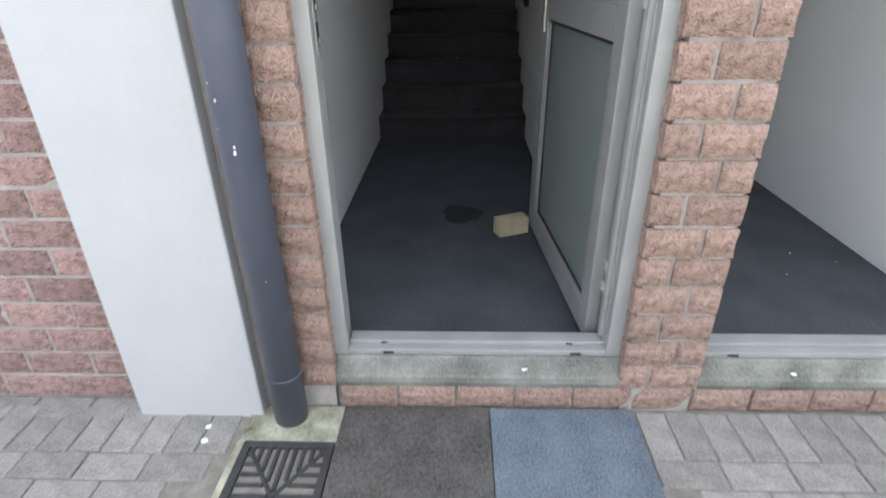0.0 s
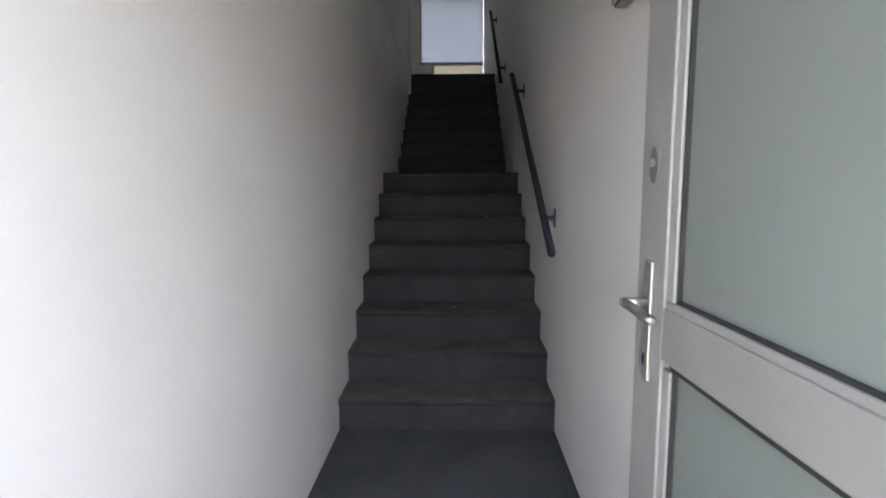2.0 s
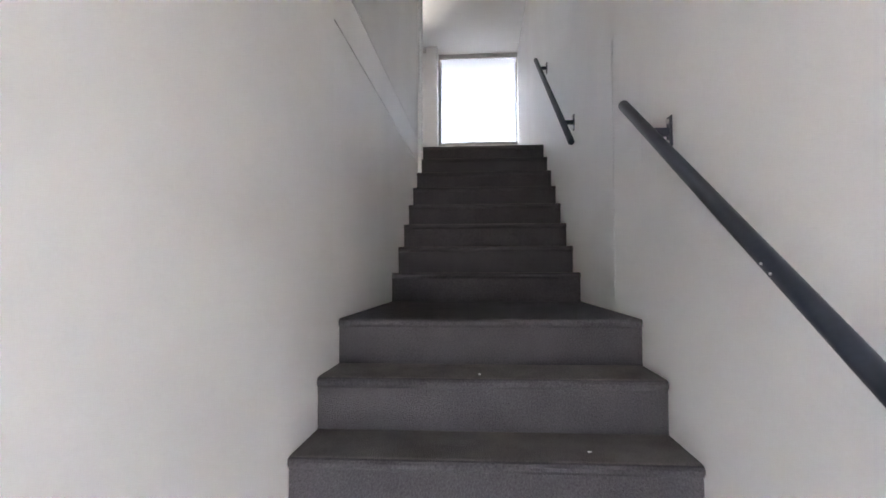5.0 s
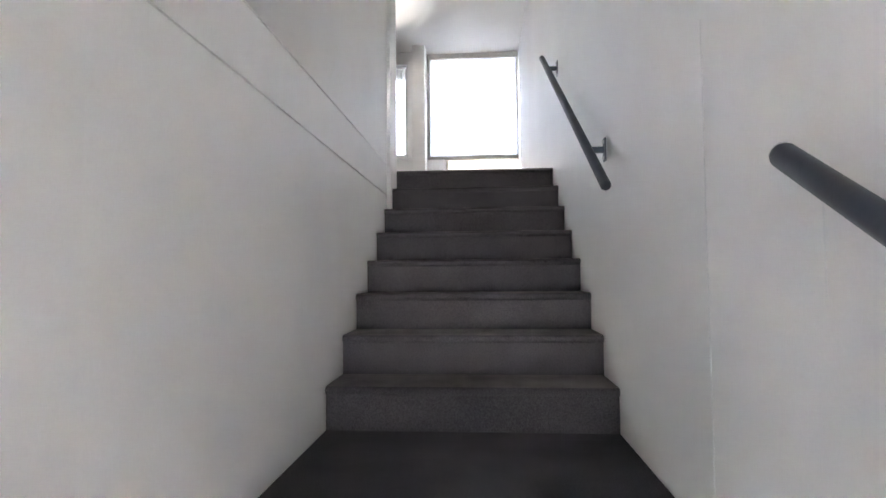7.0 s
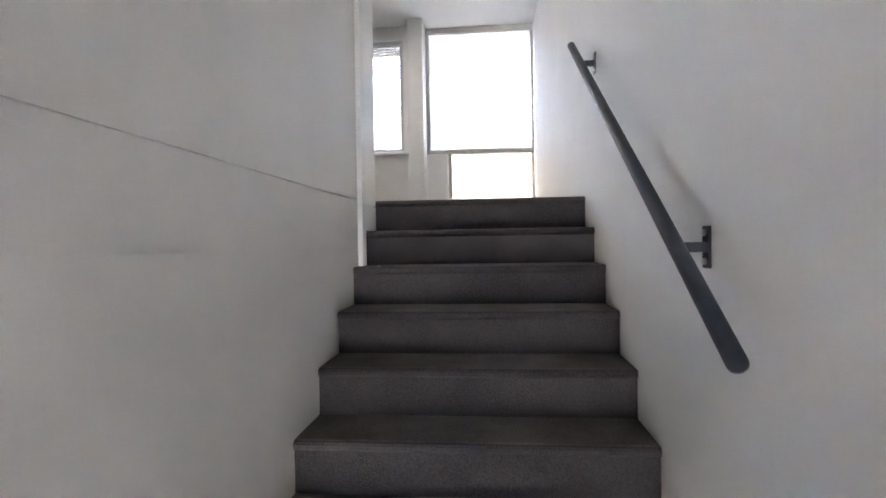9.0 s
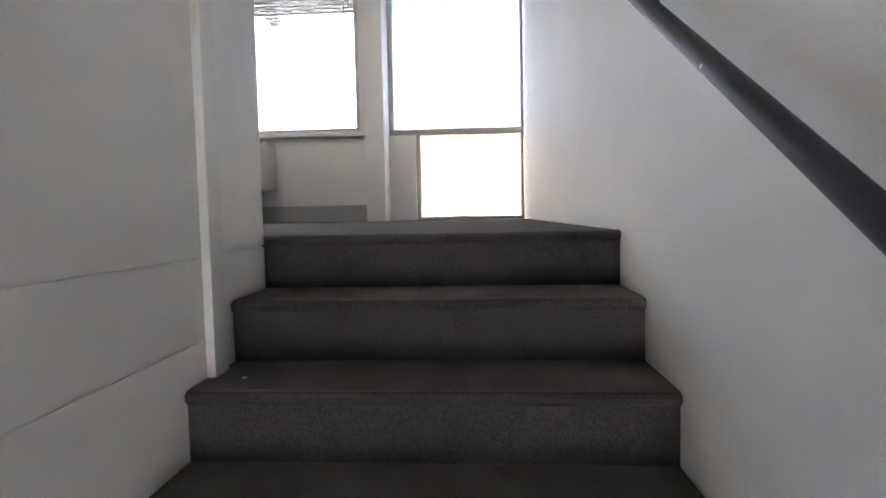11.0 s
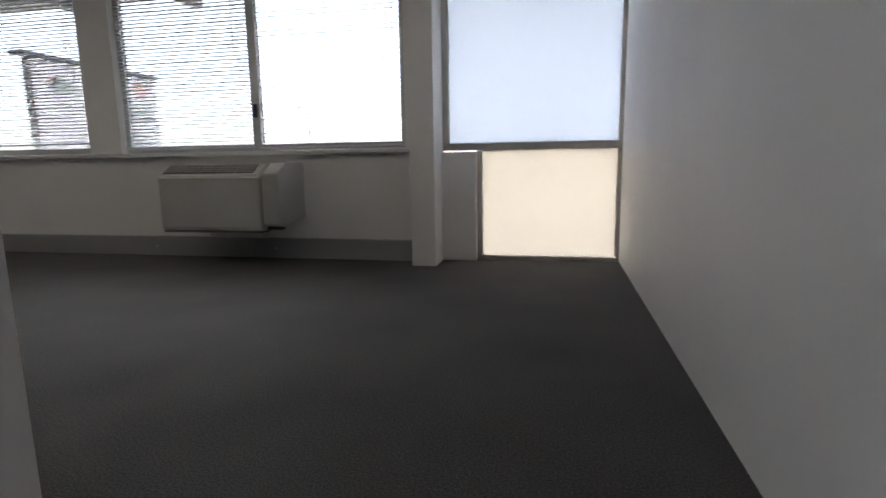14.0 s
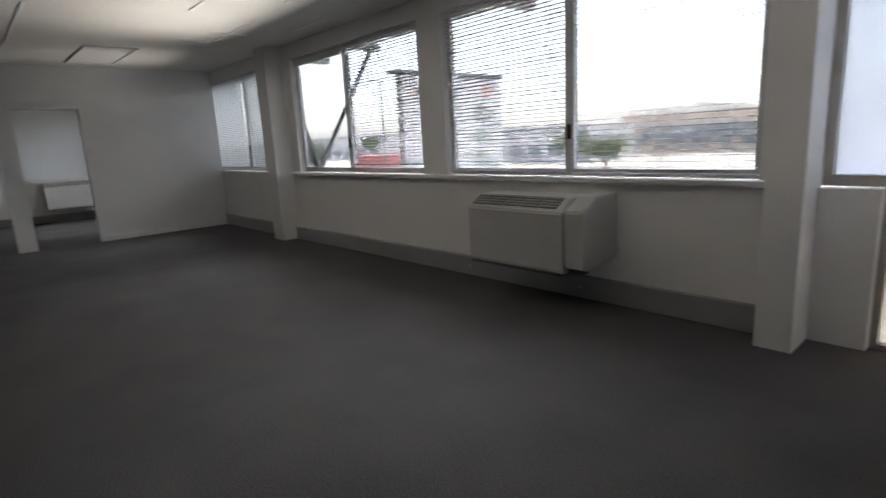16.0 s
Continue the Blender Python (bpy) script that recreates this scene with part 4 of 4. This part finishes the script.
for a, d, h in ((53.6, 40, 8.2), (25.6, 60, 9.2), (66, 60, 8.5)):
    street_lamp(a, d, h)

# sign board standing square to the building
SX, SY0, SY1, SZ = -5.58, 13.45, 15.55, 4.86
sg = thing("sign_board", (SX, (SY0 + SY1) / 2, GROUND - 0.06), "white roadside sign board with faded pictures", "sign")
board = part("board", box(SX - 0.06, SX + 0.06, SY0, SY1, 2.2, SZ, 0.01), BOARDW, sg)
part("cap", box(SX - 0.10, SX + 0.10, SY0 - 0.12, SY1 + 0.02, SZ, SZ + 0.05, 0.01), STEEL, sg, "dark capping strip with an overhang")
for y in (SY0 + 0.12, SY1 - 0.12):
    part("post", rod((SX, y, GROUND - 0.06), (SX, y, 2.2), 0.06, 10), STEEL, sg)


def spot(y, z, ry, rz, m, seed):
    """A faded printed picture as a thin uneven blot on the board."""
    r = random.Random(seed)
    b = bmesh.new()
    ring = []
    for k in range(22):
        a = 2 * math.pi * k / 22
        f = 1 + 0.22 * math.sin(3 * a + seed) + r.uniform(-0.08, 0.08)
        ring.append(b.verts.new((SX + 0.063, y + ry * f * math.cos(a), z + rz * f * math.sin(a))))
    b.faces.new(ring)
    for f in bmesh.ops.extrude_face_region(b, geom=b.faces[:])["geom"]:
        if isinstance(f, bmesh.types.BMVert):
            f.co.x += 0.003
    bmesh.ops.recalc_face_normals(b, faces=b.faces[:])
    return part("picture", b, m, board)


spot(15.2, 4.66, 0.14, 0.11, ORANGE, 1)
for z, seed in ((4.33, 2), (3.98, 3), (3.62, 4)):
    spot(15.05, z, 0.22, 0.045, INK, seed)
    spot(15.15, z - 0.10, 0.26, 0.03, INK, seed + 5)
    spot(15.02, z + 0.075, 0.12, 0.03, INK, seed + 9)
spot(13.85, 4.55, 0.16, 0.10, INK, 21)
spot(13.72, 4.62, 0.07, 0.05, ORANGE, 22)

# braces of the eave
br = thing("eave_brace", (-5.65, 12.0, 3.3), "grey steel tube strut from the wall to the eave beam", "brace", "struts of the eave")
part("tube", rod((-5.65, 11.96, 3.36), (-5.65, 13.05, 5.14), 0.03, 12), STEEL, br)
part("wall_bracket", box(-5.72, -5.58, YW + 0.125, 12.0, 3.28, 3.44, 0.01), STEEL, br)
br = thing("eave_brace", (-5.15, 11.9, 3.3), "grey steel tube brace leaning along the outer wall", "brace", "struts of the eave")
part("tube", rod((-5.15, 11.90, 3.38), (-6.05, 11.90, 5.14), 0.040, 12), STEEL, br)
part("wall_bracket", box(-5.23, -5.07, YW + 0.125, 11.95, 3.28, 3.44, 0.01), STEEL, br)


# ---- pieces ----
def brick_mesh(name, w, h, d, rough, m, seed):
    """A brick with a rough front towards -y and worn edges; its corner is at x = 0, its front at y = 0."""
    rnd = random.Random(seed)
    nx, nz = (5, 3)
    v, f = [], []
    for j in range(nz + 1):
        for i in range(nx + 1):
            rim = i in (0, nx) or j in (0, nz)
            yy = (rough * 0.55 + rnd.uniform(-0.2, 0.3) * rough) if rim else rnd.uniform(-0.9, 0.35) * rough * 0.8
            jx = rnd.uniform(-1, 1) * rough * (0.1 if rim else 0.3)
            v.append((w * i / nx + jx, yy, h * j / nz + rnd.uniform(-1, 1) * rough * (0.1 if rim else 0.3)))
    for j in range(nz):
        for i in range(nx):
            a = j * (nx + 1) + i
            f.append((a, a + 1, a + nx + 2, a + nx + 1))
    n = len(v)
    v += [(0, d, 0), (w, d, 0), (w, d, h), (0, d, h)]
    left = [j * (nx + 1) for j in range(nz + 1)]
    right = [j * (nx + 1) + nx for j in range(nz + 1)]
    f += [(*left, n + 3, n), (*right[::-1], n + 1, n + 2)]
    f += [(*range(nx, -1, -1), n, n + 1), (*range(nz * (nx + 1), (nz + 1) * (nx + 1)), n + 2, n + 3), (n, n + 3, n + 2, n + 1)]
    me = bpy.data.meshes.new(name)
    me.from_pydata(v, [], f)
    me.materials.append(m)
    return me


def kinds(w, h, d, rough, m, n=4, name="brick"):
    return [brick_mesh(name, w, h, d, rough, m, i * 7 + int(w * 1000)) for i in range(n)]


rnd = random.Random(11)


def lay(meshes, x, y, z, parent, name="brick"):
    o = new(name, meshes[rnd.randrange(len(meshes))])
    o.parent = parent
    o.matrix_parent_inverse = Matrix.Translation(-world_at(parent))
    o.location = (x + rnd.uniform(-0.0015, 0.0015), y + rnd.uniform(-0.003, 0.003), z)
    return o


PITCH, BH = 0.1005, 0.09
long_b, short_b = kinds(0.160, BH, 0.12, 0.013, BRICK, 5), kinds(0.090, BH, 0.12, 0.013, BRICK, 5)
header_b = kinds(0.116, BH, 0.12, 0.013, BRICK, 5)
pier_r = thing("brick_pier", (1.29, 0.66, -0.06), "pink-red split-face brick pier beside the door", "pier", kind="structure")
pier_l = thing("brick_pier", (0.17, 0.66, -0.06), "narrow pink-red split-face brick pier beside the downpipe", "pier", kind="structure")
for k in range(24):
    z = -0.052 + k * PITCH
    x = 1.175
    for ms, w in ((long_b, 0.160), (short_b, 0.090)) if k % 2 else ((short_b, 0.090), (long_b, 0.160)):
        lay(ms, x, 0.655, z, pier_r)
        x += w + 0.011
    lay(header_b, 0.106, 0.655, z, pier_l)
step = thing("brick_step", (0.8, 0.66, GROUND), "low course of rough red bricks under the sill", "step", kind="structure")
step_b = kinds(0.19, 0.088, 0.1, 0.010, BRICK, 5)
for k in range(13):
    lay(step_b, 0.235 + k * 0.2, 0.662, GROUND + 0.001, step)
part("bedding", box(0.22, 2.75, 0.68, 0.79, GROUND - 0.05, -0.064), MORTAR, step)
facade = thing("brick_facade", (-1.0, 0.7, GROUND), "weathered red brick wall in running bond", "brick wall", kind="structure")
wall_b, half_b = kinds(0.222, 0.088, 0.1, 0.005, BRICKB, 5), kinds(0.106, 0.088, 0.1, 0.005, BRICKB, 4)
for k in range(16):
    z = GROUND + 0.003 + k * PITCH
    lay(half_b, -0.465 - 0.05, 0.697, z, facade)
    x = -0.515 - 0.233
    if k % 2:
        lay(half_b, -0.515 - 0.117, 0.697, z, facade)
        x = -0.632 - 0.233
    while x > -1.75:
        lay(wall_b, x, 0.697, z, facade)
        x -= 0.233


def paver_mesh(w, d, seed):
    r = random.Random(seed)
    b = box(0, w, 0, d, -0.05, 0, 0.004, 1)
    me = bpy.data.meshes.new("paver")
    for v in b.verts:
        if v.co.z > -0.01:
            v.co.z += r.uniform(-0.0012, 0.0012)
    b.to_mesh(me)
    b.free()
    me.materials.append(PAVER)
    return me


pave = thing("pavement", (0.5, 0.2, GROUND - 0.05), "grey and pinkish concrete block paving at the entrance", "paving", kind="structure")
part("bedding", box(-6, 8, -4, 0.70, GROUND - 0.058, GROUND - 0.006), JOINT, pave)
head_p = [paver_mesh(0.098, 0.198, i) for i in range(4)]
str_p = [paver_mesh(0.198, 0.098, i + 9) for i in range(4)]


def paved(x0, x1):
    for i in range(int((x1 - x0) / 0.104)):
        o = lay(head_p, x0 + i * 0.104, 0.455, GROUND + rnd.uniform(-0.002, 0.002), pave, "paver")
    for j in range(6):
        y = 0.351 - j * 0.104
        off = 0.102 if j % 2 else 0.0
        for i in range(int((x1 - x0 - off) / 0.204)):
            lay(str_p, x0 + off + i * 0.204, y, GROUND + rnd.uniform(-0.002, 0.002), pave, "paver")


paved(1.24, 2.95)
paved(-1.76, -0.08)
for i in range(6):
    lay(str_p, -0.66 - 0.204 * i, 0.595, GROUND, pave, "paver")
# small debris on the sill and paving
for i, (x, y) in enumerate(((1.75, 0.682), (-0.20, 0.56), (-0.19, 0.50), (0.86, 0.685))):
    bm = bmesh.new()
    bmesh.ops.create_icosphere(bm, subdivisions=1, radius=0.012)
    for v in bm.verts:
        v.co.z *= 0.35
        v.co.x *= rnd.uniform(0.7, 1.4)
    bmesh.ops.translate(bm, verts=bm.verts, vec=(x, y, (GROUND if y < 0.6 else -0.012 + (y - 0.676) * 2.0) + 0.002))
    tagged(part("debris", bm, SPECK), "small pale crumb of plaster lying on the ground", "debris", "crumbs at the entrance")
for i in range(9):
    bm = bmesh.new()
    bmesh.ops.create_icosphere(bm, subdivisions=1, radius=rnd.uniform(0.002, 0.005))
    for v in bm.verts:
        v.co.z *= 0.3
        v.co.x *= rnd.uniform(0.7, 1.6)
    bmesh.ops.translate(bm, verts=bm.verts, vec=(rnd.uniform(1.6, 2.5), rnd.uniform(0.93, 1.7), 0.003))
    tagged(part("debris", bm, SPECK), "tiny pale fleck lying on the dark floor", "debris", "flecks on the side room floor")
for x, y, z in ((0.87, NOSE[5] + 0.10, RISE * 6), (0.62, NOSE[2] + 0.12, RISE * 3), (0.55, NOSE[6] + 0.08, RISE * 7), (0.10, NOSE[13] + 0.11, RISE * 14)):
    bm = bmesh.new()
    bmesh.ops.create_icosphere(bm, subdivisions=1, radius=0.006)
    for v in bm.verts:
        v.co.z *= 0.5
        v.co.x *= rnd.uniform(0.7, 1.5)
    bmesh.ops.translate(bm, verts=bm.verts, vec=(x, y, z + 0.002))
    tagged(part("debris", bm, SPECK), "tiny white crumb lying on a carpeted stair tread", "debris", "crumbs on the stairs")
